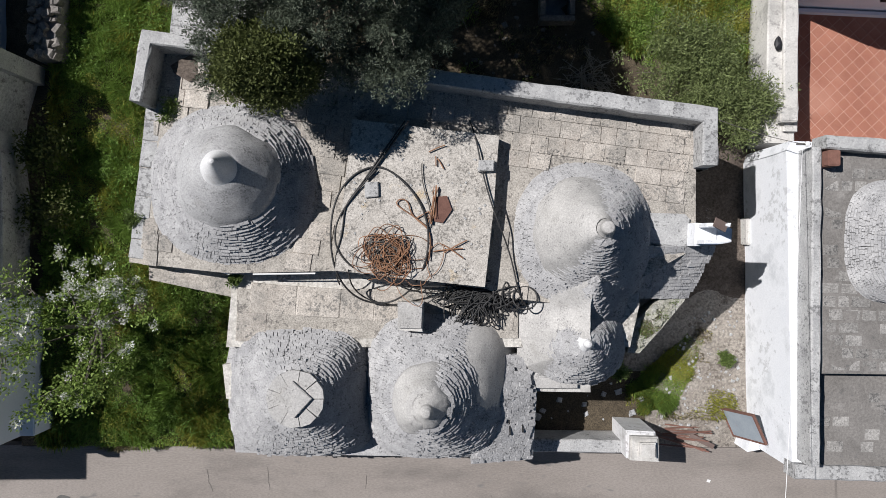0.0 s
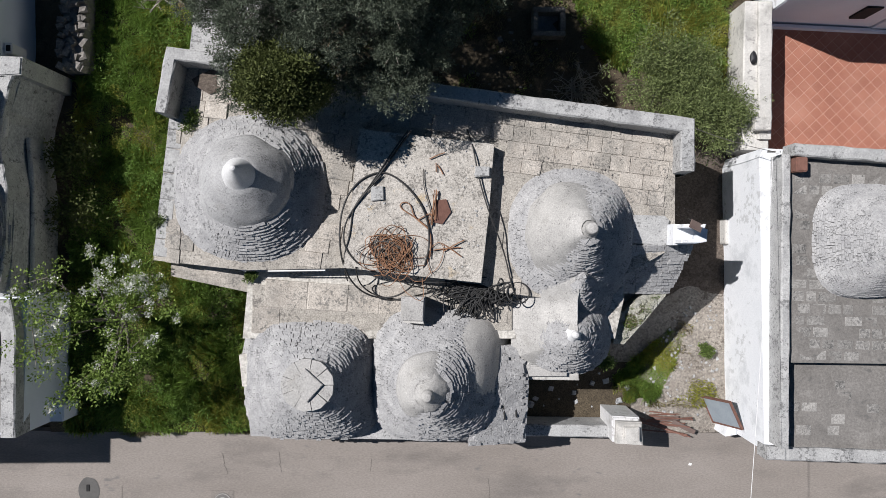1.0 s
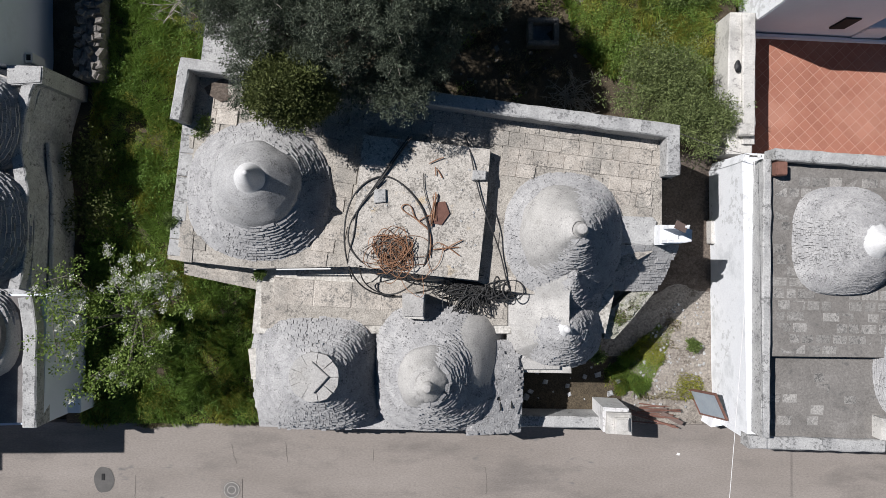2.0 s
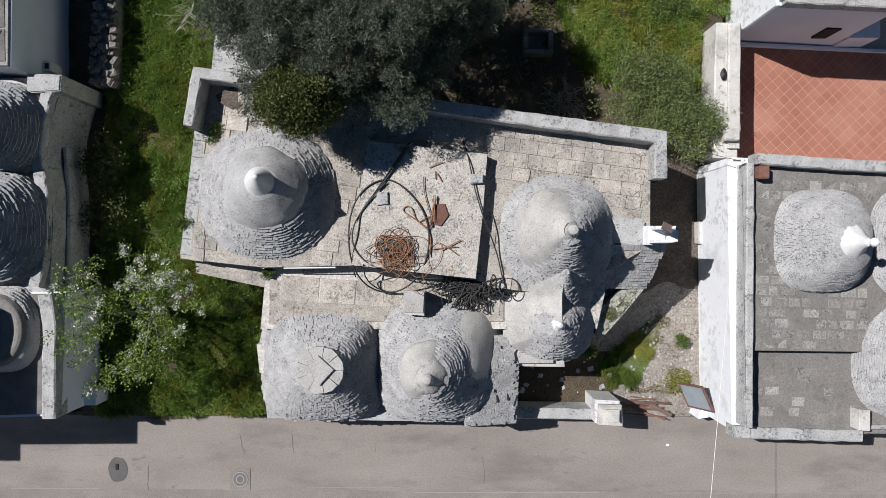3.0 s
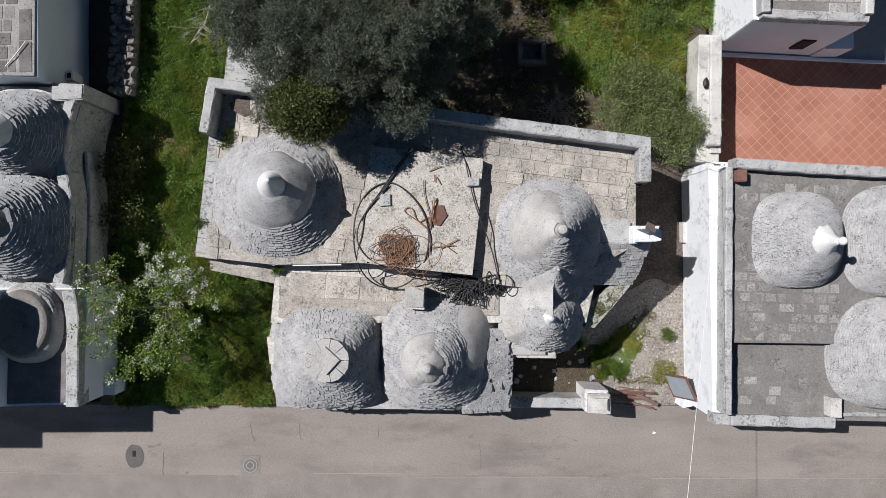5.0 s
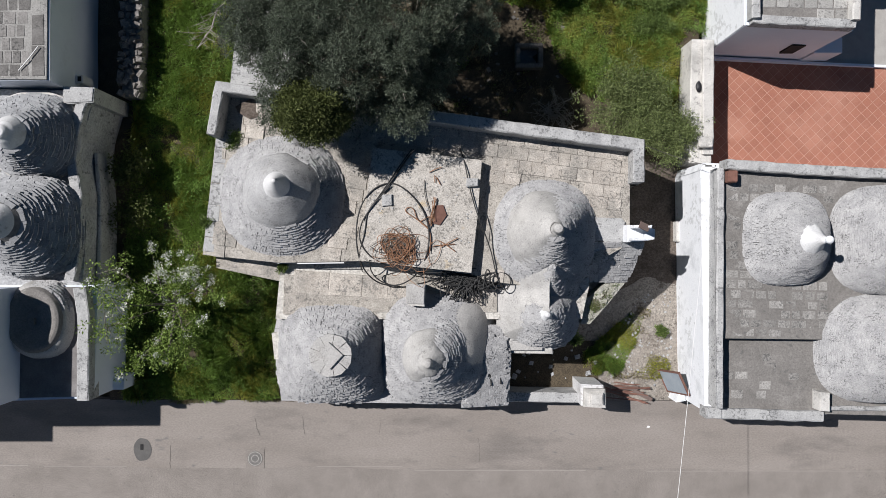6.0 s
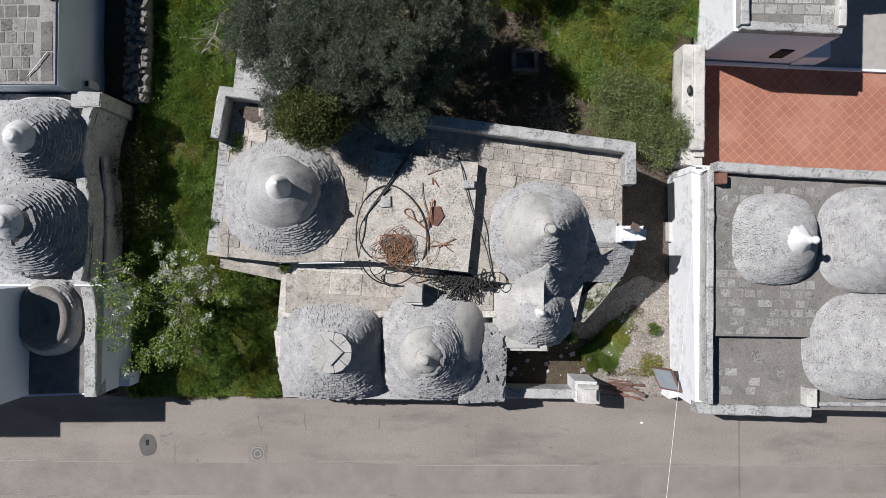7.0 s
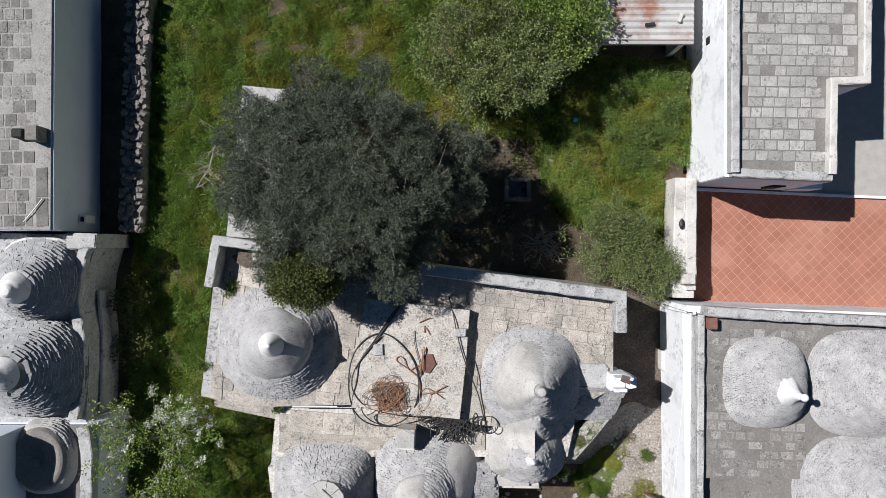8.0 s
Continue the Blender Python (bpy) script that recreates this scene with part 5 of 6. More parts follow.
tangle("wire_heap", (-1.1, -0.12, 3.33), (1.0, 0.62), 40, 0.0085, WIRE_RUST, "tangled heap of rusty brown wire on the roof slab", 4, 0.14, 0.95, 0.12, 0.5)
tangle("wire_heap", (-1.12, -0.14, 3.33), (0.9, 0.55), 16, 0.009, CABLE_GREY, "dark wires tangled into the rusty heap", 16, 0.1, 0.95, 0.13, 0.45)
tangle("wire_heap", (-0.8, -0.1, 3.33), (1.1, 0.8), 10, 0.007, WIRE_RUST, "loose rusty wire ends round the heap", 6, 0.05)
tangle("cable_heap", (0.7, -0.98, 2.45), (1.5, 0.3), 70, 0.013, CABLE, "tangled heap of black cables beside the platform", 5, 0.3, 0.9, 0.16, 0.45)
tangle("cable_heap", (1.3, -0.96, 2.6), (0.62, 0.3), 60, 0.015, CABLE, "looped black cables at the end of the heap", 7, 0.35, 0.85, 0.16, 0.4)
ring = [(1.68 + 0.26 * math.cos(k * 0.524), -1.0 + 0.24 * math.sin(k * 0.524), 2.98 - 0.06 * math.sin(k * 0.524)) for k in range(12)]
tagged(cable("cable", ring, 0.017, CABLE, cyclic=True), "round loop of black cable on top of the heap", "cable")
rng = random.Random(12)
bundle = thing("wire_bundle", "straight bundle of rusty rods on the platform", "wire", at=(-0.2, 0.88, 3.34))
for k in range(9):
    a = rng.gauss(1.45, 0.12)
    l = rng.uniform(0.25, 0.42)
    tagged(cable("rod", [(rng.gauss(0, 0.05) - math.cos(a) * l, -math.sin(a) * l, 0.02 + 0.006 * k), (rng.gauss(0, 0.02), 0, 0.03 + 0.006 * k), (rng.gauss(0, 0.04) + math.cos(a) * l, math.sin(a) * l, 0.02 + 0.006 * k)], 0.008, WIRE_RUST, bundle))
for x, y, a, l in ((-0.12, 2.0, 0.4, 0.18), (-0.14, 1.75, 1.6, 0.1), (-0.05, 1.7, 2.1, 0.12), (0.25, 0.05, 0.5, 0.26), (0.1, -0.02, 0.1, 0.3), (0.2, -0.05, -0.6, 0.25), (-0.4, 0.68, 0.5, 0.14)):
    tagged(cable("twig", [(x - math.cos(a) * l, y - math.sin(a) * l, 3.345), (x, y + 0.02, 3.36), (x + math.cos(a) * l, y + math.sin(a) * l, 3.345)], 0.012, WIRE_RUST), "short rusty rod lying on the platform", "rod")
plate = thing("rusty_plate", "rusty brown metal plate lying on the platform", "plate", at=(-0.02, 0.78, 3.33))
part("sheet", prism([(-0.2, -0.22), (0.02, -0.26), (0.2, 0.0), (0.1, 0.28), (-0.12, 0.26), (-0.14, 0.0)], 0.0, 0.012), RUST, plate)
st1 = thing("roof_stone", "flat grey stone slab weighing down a cable", "stone", at=(-1.42, 1.18, 3.33))
part("body", prism([(-0.13, -0.16), (0.14, -0.13), (0.13, 0.16), (-0.14, 0.15)], -0.01, 0.07, bevel=0.012), PARAPET, st1)
st2 = thing("roof_stone", "grey stone block holding the cable on the platform", "stone", at=(0.86, 1.66, 3.3))
part("body", prism([(-0.16, -0.12), (0.15, -0.1), (0.16, 0.1), (-0.15, 0.11)], -0.01, 0.12, bevel=0.015), PARAPET, st2)
for a, b in (((-3.92, -0.52, 2.86), (-2.62, -0.5, 2.93)), ((-4.85, -0.4, 2.78), (-4.42, -0.52, 2.8))):
    tagged(cable("pipe", [a, tuple((p + q) / 2 for p, q in zip(a, b)), b], 0.018, PLASTIC_WHITE), "thin white plastic pipe on the terrace edge", "pipe")
tagged(cable("overhead_wire", [(7.42, 2.1, 2.85), (6.6, -1.4, 4.2), (5.75, -5.0, 5.5), (4.4, -11.4, 7.2)], 0.006, PLASTIC_WHITE), "thin white overhead wire from the house corner across the lane", "wire")
tagged(cable("wall_wire", [(7.45, 2.15, 2.92), (6.6, 2.35, 2.7), (6.0, 2.7, 2.4), (5.4, 3.0, 2.2)], 0.007, CABLE_GREY), "thin wire from the house corner to the garden", "wire")
brk = thing("wire_bracket", "small metal bracket with insulators on the house corner", "bracket", at=(7.45, 2.16, 2.85))
part("arm", box(-0.16, 0.12, -0.02, 0.02, 0, 0.04), IRON, brk)
part("insulator", box(0.0, 0.08, -0.05, 0.05, 0.03, 0.1, bevel=0.01), PLASTIC_WHITE, brk)
pole = thing("roof_aerial", "thin bare metal pole lying on the block-paved roof", "pole", at=(0, 0, 0))
tagged(cable("rod", [(-11.5, 4.75, 2.95), (-11.25, 5.0, 2.97), (-10.95, 5.4, 2.98)], 0.014, PLASTIC_WHITE, pole))

# ---- plants ----
rng = np.random.default_rng(8)
olive = thing("olive_tree", "large grey-green olive tree with a dense uneven crown", "tree", at=(-1.9, 5.7, 0.1))
paths, ends = grow((0, 0, 0), (-0.5, 0.0, 4.6), 2.4, 11, 3, 0.26, 6)
v, f = tube_mesh(paths, 7)
flat("trunk", v, f, BARK, olive, True)
def spray_crown(centres, reach, per, rng, squash=0.75):
    """Round sprays of leaf tufts: each spray is dense on its outside and open below."""
    out = []
    for c in centres:
        r = reach * rng.uniform(0.65, 1.25)
        n = int(per * (r / reach) ** 2)
        d = rng.normal(size=(n, 3))
        d /= np.linalg.norm(d, axis=1, keepdims=True)
        d[:, 2] = np.abs(d[:, 2]) * squash - 0.25 * rng.random(n)
        out.append(np.asarray(c) + d * r * (0.5 + 0.5 * rng.random((n, 1)) ** 0.6))
    return np.concatenate(out)


sprays = []
for _ in range(5000):
    d = rng.normal(size=3)
    d /= np.linalg.norm(d)
    lump = 0.84 + 0.34 * noise.noise((d[0] * 2.2, d[1] * 2.2, d[2] * 2.2 + 3)) + 0.2 * noise.noise((d[0] * 5, d[1] * 5, d[2] * 5 + 9))
    p = np.array([-0.45 + d[0] * 3.2 * lump, -0.05 + d[1] * 2.85 * lump, 4.4 + d[2] * 1.9 * lump])
    if d[2] < -0.3 or p[1] < -2.45 or (p[0] < -2.4 and p[1] < -0.8) or any(np.linalg.norm(p - q) < 0.64 for q in sprays):
        continue
    sprays.append(p)
clump_leaves("crown", spray_crown(sprays, 0.6, 96, rng), 44, 0.1, 0.065, 0.018, OLIVE, olive, 11, 0.7)
clump_leaves("spray_core", [c - np.array([0, 0, 0.08]) for c in sprays], 150, 0.36, 0.13, 0.05, OLIVE, olive, 17)
inner_c = np.array([(-0.45 + x * 2.7, -0.2 + y * 2.5, 3.6 + z * 0.9) for x, y, z in rng.uniform(-1, 1, (420, 3)) if x * x + y * y < 1])
clump_leaves("inner_crown", inner_c, 30, 0.3, 0.12, 0.035, OLIVE, olive, 15)
twig_rng = random.Random(6)
paths = []
for c in sprays:
    for _ in range(3):
        e = Vector(c) + Vector((twig_rng.gauss(0, 0.3), twig_rng.gauss(0, 0.3), twig_rng.uniform(0.1, 0.5)))
        q = Vector(c) - Vector((0, 0, 0.3))
        paths.append([(q, 0.012), (q.lerp(e, 0.5) + Vector((0, 0, 0.05)), 0.006), (e, 0.003)])
v, f = tube_mesh(paths, 4)
tagged(flat("twig_spray", v, f, TWIG, olive, True), kind="stuff")

plum = thing("plum_tree", "green leafy shrub growing beneath the olive beside the cone", "tree", at=(-3.7, 3.7, 2.8))
paths, ends = grow((0, 0, -2.7), (0.45, -0.4, 2.2), 0.7, 6, 5, 0.07, 5)
v, f = tube_mesh(paths, 5)
flat("trunk", v, f, BARK, plum, True)
cl = []
for i in range(900):
    d = rng.normal(size=3)
    d /= np.linalg.norm(d)
    cl.append(np.array([0.62, -0.5, 2.2]) + d * np.array([1.0, 0.72, 1.0]) * (0.65 + 0.35 * rng.random()) * (0.9 + 0.3 * noise.noise((d[0] * 3, d[1] * 3, d[2] * 3))))
clump_leaves("crown", cl, 46, 0.17, 0.07, 0.034, DEEP, plum, 21)


def light_tree(name, label, at, root, spread, height, limbs, seed, leaf_mat, per, blossom=0, flower_where=None, twigs=7, size=(0.09, 0.05), clump=0.2, trunk=0.09):
    tree = thing(name, label, "tree", at=at)
    paths, ends = grow(root, (0, 0, height), spread, limbs, seed, trunk, twigs)
    v, f = tube_mesh(paths, 5)
    flat("trunk", v, f, BARK, tree, True)
    r = random.Random(seed)
    more = [e + Vector((r.gauss(0, 0.2), r.gauss(0, 0.2), r.gauss(0, 0.12))) for e in ends for _ in range(3)]
    clump_leaves("crown", [tuple(e) for e in more], per, clump, size[0], size[1], leaf_mat, tree, seed)
    if blossom:
        fl = [tuple(e + Vector((0, 0, 0.06))) for e in more if flower_where is None or flower_where(e)]
        clump_leaves("blossom", fl, blossom, clump * 0.5, 0.048, 0.044, BLOSSOM, tree, seed + 1, 0.9)
    return tree


light_tree("pear_tree", "young pear tree with fresh leaves and white blossom", (-7.9, -1.75, 0.1), (0, 0, 0), 1.75, 3.1, 9, 14, PEAR, 34, 46, lambda e: (e.y > 0.7 and e.x > -0.6) or (math.sin(e.x * 37 + e.y * 53) > 0.82), size=(0.075, 0.042))
light_tree("blossom_tree", "pale flowering tree at the back of the garden", (1.9, 9.7, 0.1), (0, 0, 0), 2.1, 2.9, 12, 24, SAGE, 95, 0, None, 10, clump=0.24, size=(0.075, 0.04))
light_tree("leafy_tree", "bright green leafy tree beside the shed", (3.9, 10.7, 0.1), (0, 0, 0), 1.3, 2.7, 9, 34, PEAR, 60, clump=0.26)
light_tree("garden_shrub", "green bushy shrub beside the terrace parapet", (5.75, 4.2, 0.1), (0, 0, 0), 1.15, 1.5, 12, 44, SAGE, 70, clump=0.2, trunk=0.05, twigs=8, size=(0.08, 0.024))
light_tree("garden_shrub", "green bushy shrub by the garden wall", (6.7, 3.3, 0.1), (0, 0, 0), 0.8, 1.5, 9, 46, SAGE, 60, clump=0.2, trunk=0.04, size=(0.08, 0.024))
light_tree("strip_shrub", "dark weedy shrub at the foot of the stone wall", (-9.45, 2.3, 0.15), (0, 0, 0), 0.35, 0.8, 7, 51, DEEP, 14, clump=0.2, trunk=0.03, twigs=6)
light_tree("strip_shrub", "straggling half-bare shrub at the foot of the stone wall", (-9.4, 0.9, 0.15), (0, 0, 0), 0.4, 0.7, 8, 53, DEEP, 6, clump=0.2, trunk=0.03, twigs=8)
for i, (x, y, z, r) in enumerate(((-5.6, 2.86, 2.65, 0.26), (-6.46, 0.62, 2.5, 0.17), (-4.42, -0.62, 2.4, 0.09), (1.98, -2.7, 1.9, 0.16), (3.95, -2.75, 1.5, 0.17), (6.9, -2.7, 0.15, 0.16), (-2.45, -4.72, 0.0, 0.1), (-1.4, -4.76, 0.0, 0.09), (1.9, -4.8, 0.0, 0.08), (-4.3, -4.66, 0.0, 0.1))):
    bush = thing("wall_plant", "small green weed rooted in the stonework", "plant", "weeds in the stonework", at=(x, y, z))
    cl = [(np.random.default_rng(i * 50 + k).normal(size=3) * np.array([1, 1, 0.6]) * r * 0.5 + np.array([0, 0, r * 0.6])) for k in range(26)]
    clump_leaves("leaf_clump", cl, 34, r * 0.45, 0.075, 0.03, GREEN, bush, 60 + i)


def bare(name, label, at, spread, seed, count):
    ob = thing(name, label, "bush", at=at)
    r = random.Random(seed)
    paths = []
    for k in range(count):
        a, l = r.uniform(0, 6.3), spread * r.uniform(0.5, 1)
        e = Vector((math.cos(a) * l, math.sin(a) * l, l * r.uniform(0.3, 0.9)))
        m = e * 0.5 + Vector((r.gauss(0, 0.1), r.gauss(0, 0.1), 0.1))
        paths.append([(Vector((r.gauss(0, 0.15), r.gauss(0, 0.15), 0)), 0.016), (m, 0.01), (e, 0.004)])
        for _ in range(6):
            s = m.lerp(e, r.random())
            paths.append([(s, 0.007), (s + Vector((r.gauss(0, 0.2), r.gauss(0, 0.2), r.gauss(0.1, 0.1))) * spread * 0.7, 0.004)])
    v, f = tube_mesh(paths, 4)
    flat("branch_tangle", v, f, TWIG, ob, True)


bare("dead_bush", "bare grey dead bush in the garden", (3.5, 4.1, 0.15), 0.8, 3, 34)
sapling = thing("bare_sapling", "bare pale sapling leaning over the grass", "tree", at=(-6.75, 7.1, 0.15))
r = random.Random(8)
stem = [Vector((0.12, 0.6, 0.0)), Vector((-0.08, 0.1, 0.5)), Vector((-0.12, -0.6, 0.9)), Vector((-0.45, -1.3, 1.2))]
paths = [[(q, 0.036 - 0.007 * i) for i, q in enumerate(stem)]]
for k in range(16):
    i = r.choice((0, 1, 2, 2))
    q = stem[i].lerp(stem[i + 1], r.random())
    e = q + Vector((r.gauss(0, 0.4), r.gauss(-0.15, 0.35), r.uniform(0.1, 0.5)))
    m = q.lerp(e, 0.5) + Vector((r.gauss(0, 0.05), r.gauss(0, 0.05), 0.05))
    paths.append([(q, 0.012), (m, 0.009), (e, 0.004)])
    for _ in range(3):
        w = m.lerp(e, r.random())
        paths.append([(w, 0.006), (w + Vector((r.gauss(0, 0.15), r.gauss(0, 0.15), r.uniform(0, 0.15))), 0.003)])
v, f = tube_mesh(paths, 4)
flat("branch_tangle", v, f, TWIG, sapling, True)

blades("grass", [(-9.9, -4.85), (-4.75, -4.8), (-4.9, -1.0), (-6.4, -0.7), (-6.7, 0), (-6.3, 3), (-6.1, 4.4), (-5.8, 9), (-5.5, 14), (-8.9, 14), (-9.4, 8), (-9.5, 4.5), (-9.8, 1), (-9.85, -2)], 400000, 0.2, (GRASS, GRASS_YELLOW), garden_z, 3, 0.026, cut=-0.6, lean=0.95)
blades("grass", [(-6.0, 9), (-4.3, 8.8), (-1, 8), (3.2, 7.4), (3.7, 5.4), (4.7, 4.6), (7.4, 3.6), (7.5, 6.5), (8.3, 6.6), (8.3, 10), (5, 10.2), (4, 14), (-6.0, 14)], 420000, 0.2, (GRASS, GRASS_YELLOW), garden_z, 5, 0.026, cut=-0.4, lean=0.95, dry=-0.05)
blades("grass", [(6.0, -2.1), (6.4, -2.25), (6.05, -3.2), (5.7, -3.85), (4.3, -4.15), (3.8, -3.85), (4.7, -3.2)], 60000, 0.17, (GRASS, GRASS_YELLOW), lambda x, y: 0.12, 7, 0.016, cut=-2.0, lean=0.9)
blades("grass", [(5.4, -4.2), (7.3, -4.2), (7.3, -1.9), (6.2, -1.9)], 7000, 0.1, (GRASS_DRY, GRASS_YELLOW), lambda x, y: 0.12, 9, 0.025, cut=0.1)
blades("grass", [(4.25, -1.6), (4.75, -1.2), (5.2, -1.08), (4.75, -1.7), (4.3, -2.2)], 5000, 0.1, (GRASS_DRY, GRASS), lambda x, y: 2.0, 19, 0.016, cut=-0.05, dry=0.05)
blades("grass", [(-4.0, 4.5), (3.6, 3.9), (3.4, 7.4), (-1, 8.2), (-4.2, 8.6)], 26000, 0.14, (GRASS_DRY, GRASS), garden_z, 13, 0.025, cut=0.0)
blades("grass", [(-8.9, -4.98), (-4.6, -4.92), (-4.6, -4.7), (-8.9, -4.75)], 6000, 0.1, (GRASS_DRY, GRASS), lambda x, y: 0.02, 15, 0.02)


def weeds(label, poly, count, mat, seed, size=0.11, per=16, tall=0.3, cut=0.0, patch=0.8):
    """Leafy weeds in patches: low clumps of broad leaves that lie outwards."""
    rng = np.random.default_rng(seed)
    xs, ys = [p[0] for p in poly], [p[1] for p in poly]
    cl = []
    for x, y in np.c_[rng.uniform(min(xs), max(xs), count), rng.uniform(min(ys), max(ys), count)]:
        d = noise.noise((x * patch, y * patch, seed)) + 0.6 * noise.noise((x * 2.3, y * 2.3, seed + 4))
        if d > cut and inside(x, y, poly):
            cl.append((x, y, garden_z(x, y) + tall * (0.35 + 0.7 * min(1, d)) * rng.uniform(0.6, 1.2)))
    if cl:
        tagged(clump_leaves("weed_patch", cl, int(per * 2), 0.17, size * 0.62, size * 0.2, mat, None, seed, 0.3), label, "weeds", kind="stuff")


STRIP = [(-9.4, -4.6), (-5.0, -4.6), (-5.0, -1.2), (-6.6, -0.8), (-6.8, 0.2), (-6.4, 3), (-6.2, 4.5), (-5.9, 9), (-5.5, 14), (-8.9, 14), (-9.3, 8), (-9.3, 4.5), (-9.6, 1), (-9.6, -2)]
MEADOW = [(-5.7, 9.2), (-4.2, 9.1), (-1, 8.4), (3.4, 7.6), (3.9, 5.6), (4.9, 4.9), (7.3, 4.2), (7.4, 6.5), (8.2, 6.6), (8.2, 10), (5, 10.2), (4, 14), (-5.5, 14)]
weeds("broad-leaved green weeds among the grass", STRIP, 3600, WEED, 71)
weeds("broad-leaved green weeds among the grass", MEADOW, 4200, WEED, 72)
weeds("yellow-green flowering weeds among the grass", STRIP, 2200, GRASS_YELLOW, 73, 0.08, 18, 0.34, 0.32)
weeds("yellow-green flowering weeds among the grass", MEADOW, 3400, GRASS_YELLOW, 74, 0.08, 18, 0.34, 0.02)
RIGHT = [(3.6, 5.6), (4.8, 4.9), (7.3, 4.6), (7.5, 6.6), (8.1, 6.8), (8.1, 9.6), (5.2, 9.4), (4.2, 8)]
weeds("bright yellow-green weeds in the sunny corner of the garden", RIGHT, 1500, GRASS_YELLOW, 76, 0.09, 18, 0.3, 0.0)
weeds("bright green weeds in the sunny corner of the garden", RIGHT, 1500, GRASS, 77, 0.1, 18, 0.4, -0.1)
weeds("tall feathery green weeds near the white wall", [(5.6, 6.6), (8.1, 6.7), (8.1, 9.8), (5.4, 9.6)], 900, GREEN, 75, 0.12, 26, 0.6, 0.1)

# ---- paving pieces ----
PAVER = block_meshes("paving_slab", TERRACE, 4, 0.97, 0.03)
BLOCKS = block_meshes("roof_block", ROOFBLOCK, 4, 0.95, 0.05)
MID_BLOCKS = block_meshes("roof_block", MIDBLOCK, 4, 0.95, 0.05)
DARK_BLOCKS = block_meshes("roof_block", DARKBLOCK, 4, 0.95, 0.05)


def off_terrace(x, y):
    if inside(x, y, [(-2.25, -0.5), (0.9, -0.85), (1.2, 2.3), (-1.85, 2.65)]):
        return True
    return any((x - c.base[0]) ** 2 / (c.radius[0] * 0.93) ** 2 + (y - c.base[1]) ** 2 / (c.radius[1] * 0.93) ** 2 < 1 for c in (C1, C3))


part("terrace_floor", prism([(x + 0.01, y) for x, y in NORTH_W], 2.2, lambda x, y: terrace_z(x, y) - 0.02), MORTAR, house, "terrace edge bedded in mortar")
terr = part("terrace_floor", prism([(x * 0.998, y) for x, y in NORTH_E], 2.3, lambda x, y: terrace_z(x, y) - 0.02), MORTAR, house, "terrace paved with worn limestone slabs")
pave("paving_slab", NORTH, lambda x, y: terrace_z(x, y) - 0.026, 0.42, 0.34, 0.004, 0.06, PAVER, terr, turn=-7.5, seed=4, skip=off_terrace)
edge, rng = [], random.Random(31)
for (xa, ya), (xb, yb) in (((-6.42, -0.2), (-6.02, 2.9)),):
    way = Vector((xb - xa, yb - ya, 0))
    run, s = way.length, 0.0
    while s < run:
        w = rng.uniform(0.4, 0.7)
        p = Vector((xa, ya, 0)) + way.normalized() * (s + w / 2)
        edge.append(Matrix.Translation((p.x, p.y, terrace_z(p.x, p.y) - 0.012 + rng.uniform(-0.008, 0.008))) @ Matrix.Rotation(math.atan2(way.y, way.x) + rng.gauss(0, 0.01), 4, "Z") @ Matrix.Diagonal((w - 0.014, 0.34, 0.06, 1)))
        s += w
lay_pieces("edge_slab", edge, block_meshes("edge_slab", PARAPET, 3, 0.97, 0.03), terr)
strip = part("roof_strip", box(-4.4, 1.6, -1.9, -0.85, 2.3, 2.37), MORTAR, house, "narrow walkway of worn slabs between the cones")
pave("paving_slab", [(-4.52, -1.95), (1.5, -2.0), (1.5, -0.9), (-2.2, -0.55), (-4.5, -0.6)], lambda x, y: 2.352, 0.85, 0.6, 0.003, 0.06, PAVER, strip, turn=-4, seed=6)
cement = [o for o in white.children if o.name.startswith("roof")]
pave("roof_block", [(7.85, -2.55), (10.9, -2.6), (10.9, 1.9), (7.85, 1.95)], lambda x, y: 2.66, 0.36, 0.27, 0.05, 0.05, MID_BLOCKS, cement[0], turn=-1.5, seed=7, broken=0.08,
     skip=lambda x, y: (x - 9.55) ** 2 + (y - 0.16) ** 2 < 1.4)
pave("roof_block", [(7.8, -4.6), (10.4, -4.6), (10.4, -2.7), (7.8, -2.65)], lambda x, y: 2.34, 0.36, 0.27, 0.04, 0.05, MID_BLOCKS, cement[1], turn=-1.5, seed=9, broken=0.72)
pave("roof_block", NR, lambda x, y: 3.025, 0.38, 0.3, 0.03, 0.05, BLOCKS, nroof, turn=-1, seed=10, broken=0.02)
pave("roof_block", [(-13.8, 4.6), (-11.19, 4.6), (-11.1, 13), (-13.8, 13)], lambda x, y: 2.884, 0.3, 0.36, 0.04, 0.05, DARK_BLOCKS, lroof, turn=1, seed=11, broken=0.03)
pave("roof_block", [(-11.17, 4.6), (-10.79, 4.6), (-10.7, 13), (-11.1, 13)], lambda x, y: 2.89, 0.36, 0.85, 0.02, 0.05, DARK_BLOCKS, lroof, turn=0.5, origin=(-11.16, 4.6), seed=12, uneven=0)
pave("tile", [(8.14, 1.7), (20, 1.5), (20, 6.3), (8.14, 6.05)], lambda x, y: -0.071, 0.25, 0.25, 0.013, 0.03, TILE, court, turn=43, seed=13, uneven=0, near=lambda p: abs(p.x - 10.5) + abs(p.y - 4.2))


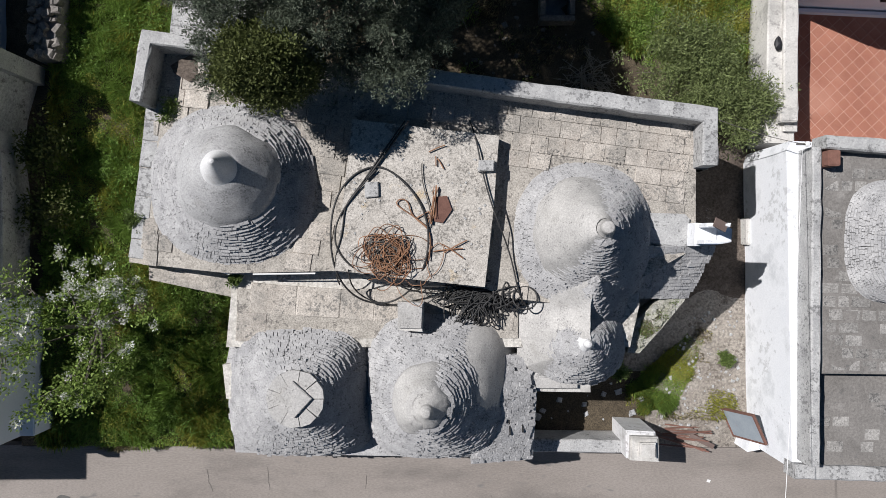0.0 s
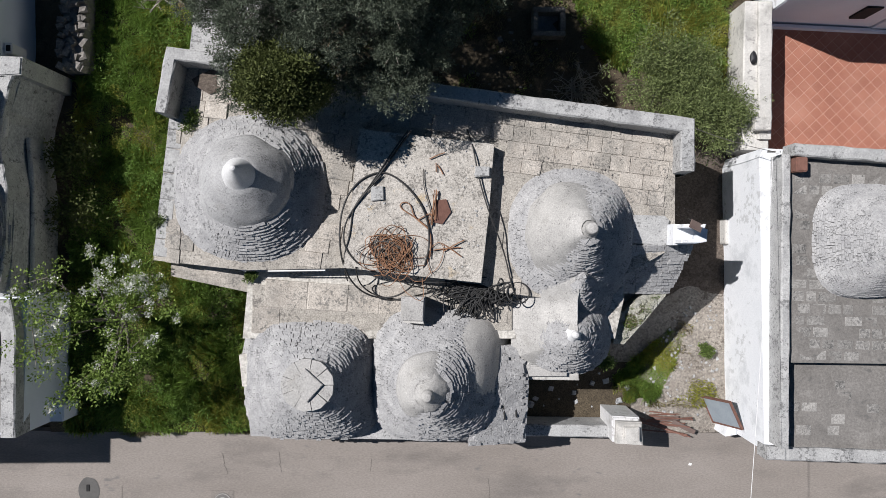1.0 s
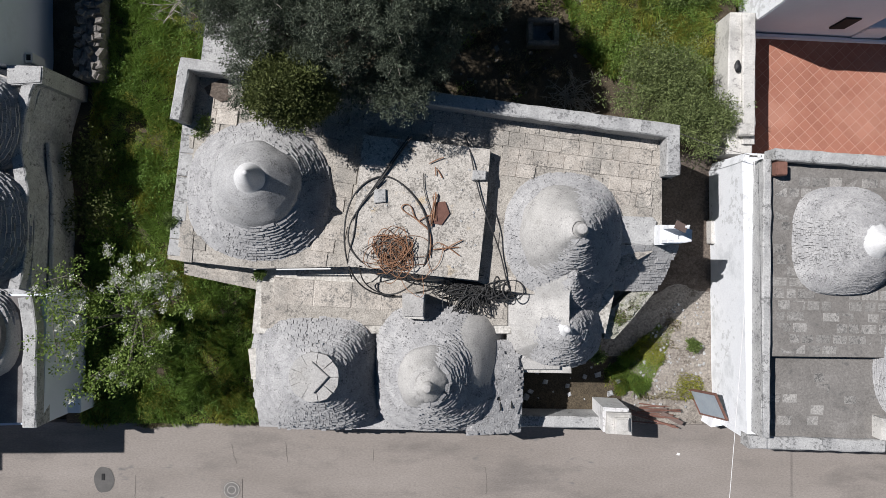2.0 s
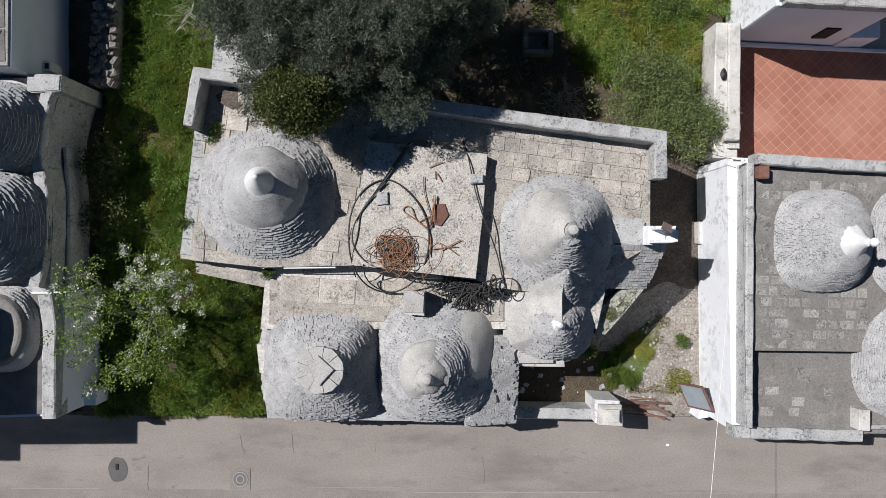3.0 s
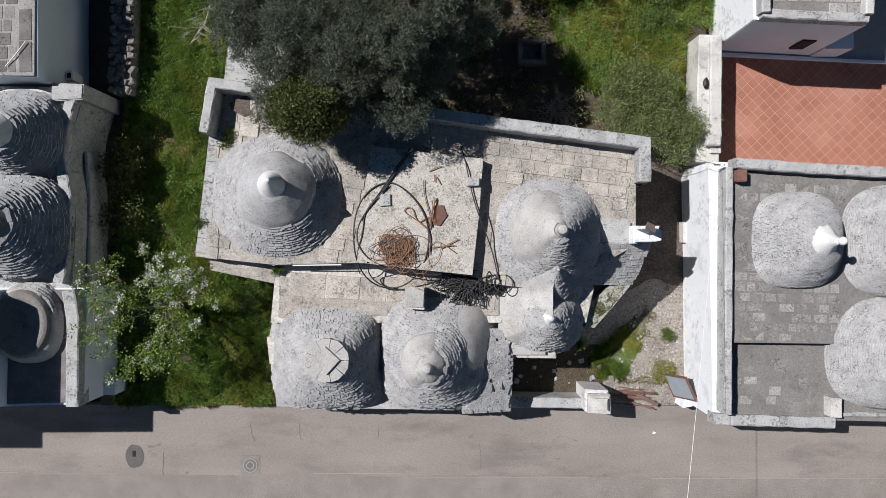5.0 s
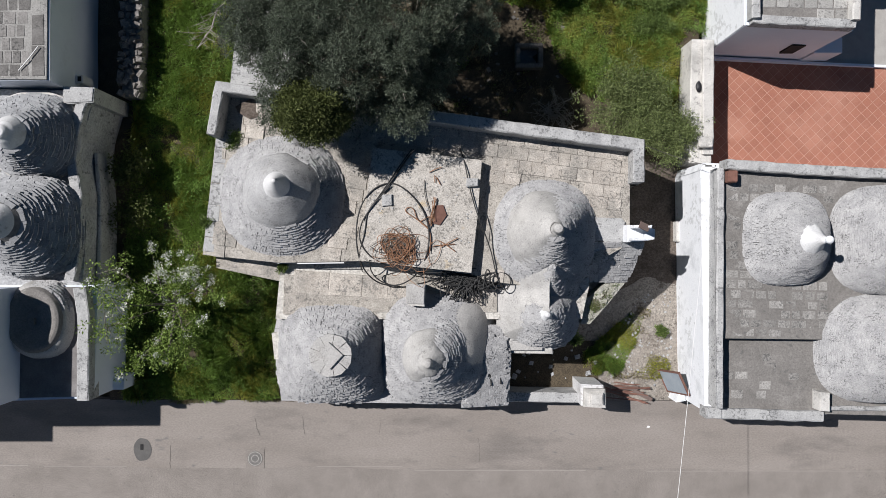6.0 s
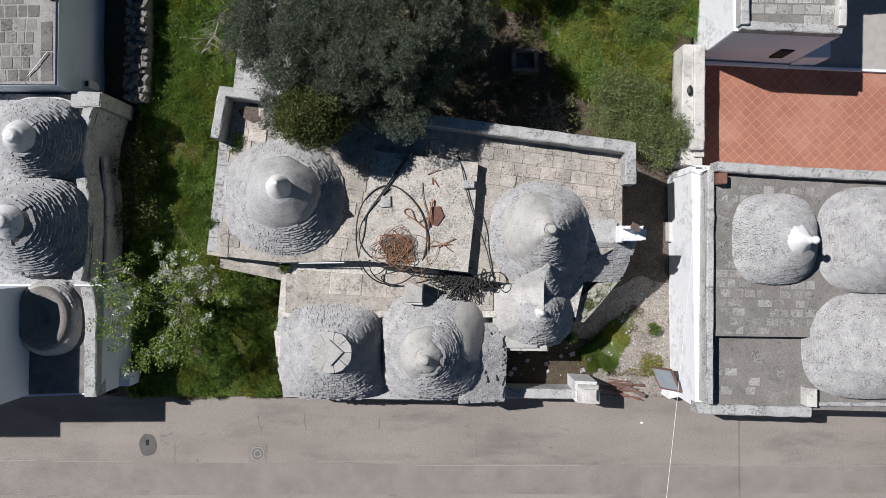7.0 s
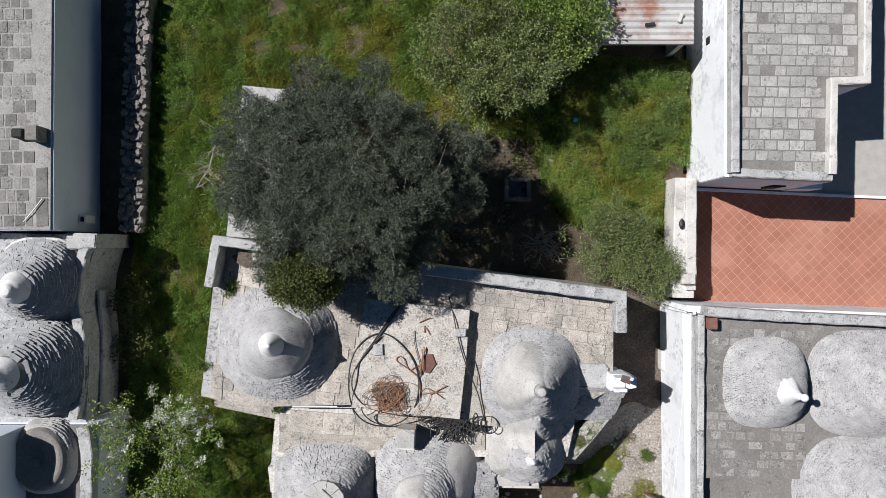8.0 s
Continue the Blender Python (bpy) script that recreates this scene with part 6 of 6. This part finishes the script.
# ---- rubble, litter and small imperfections ----
def scatter(name, label, poly, count, zf, size, mat, seed):
    rng = random.Random(seed)
    out = []
    xs, ys = [p[0] for p in poly], [p[1] for p in poly]
    while len(out) < count:
        x, y = rng.uniform(min(xs), max(xs)), rng.uniform(min(ys), max(ys))
        if inside(x, y, poly):
            s = size * rng.uniform(0.4, 1.5)
            out.append(Matrix.Translation((x, y, zf(x, y) + s * 0.12)) @ Matrix.Rotation(rng.uniform(0, 6.3), 4, "Z") @ Matrix.Rotation(rng.gauss(0, 0.25), 4, "X") @ Matrix.Diagonal((s * rng.uniform(0.8, 1.4), s, s * 0.55, 1)))
    holder = tagged(new(name), label, "stones", kind="stuff")
    lay_pieces("stone", out, block_meshes("stone", mat, 4, 0.7, 0.3), holder, 0)


def alley_z(x, y):
    return 0.13 + 0.05 * noise.noise((x * 0.9, y * 0.9, 4))


scatter("alley_rubble", "pale broken stones scattered over the alley floor", [(5.2, -4.4), (7.3, -4.4), (7.3, -1.5), (6.0, -1.6)], 110, alley_z, 0.05, PARAPET, 3)
scatter("alley_rubble", "loose stones by the low wall of the alley", [(2.2, -4.3), (5.0, -4.2), (4.8, -3.3), (2.2, -3.3)], 22, alley_z, 0.1, GREYRUBBLE, 5)
scatter("roof_rubble", "mossy broken stones on the low roof", [(4.22, -1.6), (4.75, -1.15), (5.2, -1.05), (4.75, -1.7), (4.3, -2.2)], 90, lambda x, y: 1.98 + 0.12 * noise.noise((x * 3, y * 3, 1)), 0.1, MOSS, 13)
scatter("garden_rubble", "scattered stones on the bare garden soil", [(-0.5, 4.2), (4.4, 3.5), (4.6, 7.2), (1.0, 7.6)], 60, garden_z, 0.08, DRYSTONE, 7)
scatter("terrace_crumbs", "small crumbs of stone and mortar on the terrace", [(1.4, 1.9), (5.0, 1.3), (5.1, 2.5), (0.2, 3.1)], 120, lambda x, y: 2.935, 0.03, TERRACE, 9)
scatter("platform_crumbs", "small crumbs of stone and mortar on the roof platform", [(-2.0, -0.3), (0.7, -0.6), (1.0, 2.1), (-1.7, 2.4)], 110, lambda x, y: 3.3 - 0.02 * x, 0.03, PARAPET, 11)
bm = bmesh.new()
bmesh.ops.create_circle(bm, cap_ends=True, segments=22, radius=0.42)
for v in bm.verts:
    v.co = Vector((v.co.x * 1.2 * (1 + 0.3 * noise.noise(v.co * 4)), v.co.y * 0.6 * (1 + 0.3 * noise.noise(v.co * 5)), 0))
    v.co += Vector((-5.05, 3.72, terrace_z(-5.05, 3.72) + 0.014))
structure("leaf_litter", bm, EARTH, "brown leaf litter gathered in the terrace corner", "litter")
scrap = thing("plastic_scrap", "small scrap of bright blue plastic in the grass", "scrap", at=(4.6, 8.07, 0.4))
part("sheet", prism([(-0.09, -0.05), (0.06, -0.07), (0.1, 0.05), (-0.04, 0.08)], 0, 0.02), BLUE_PLASTIC, scrap)
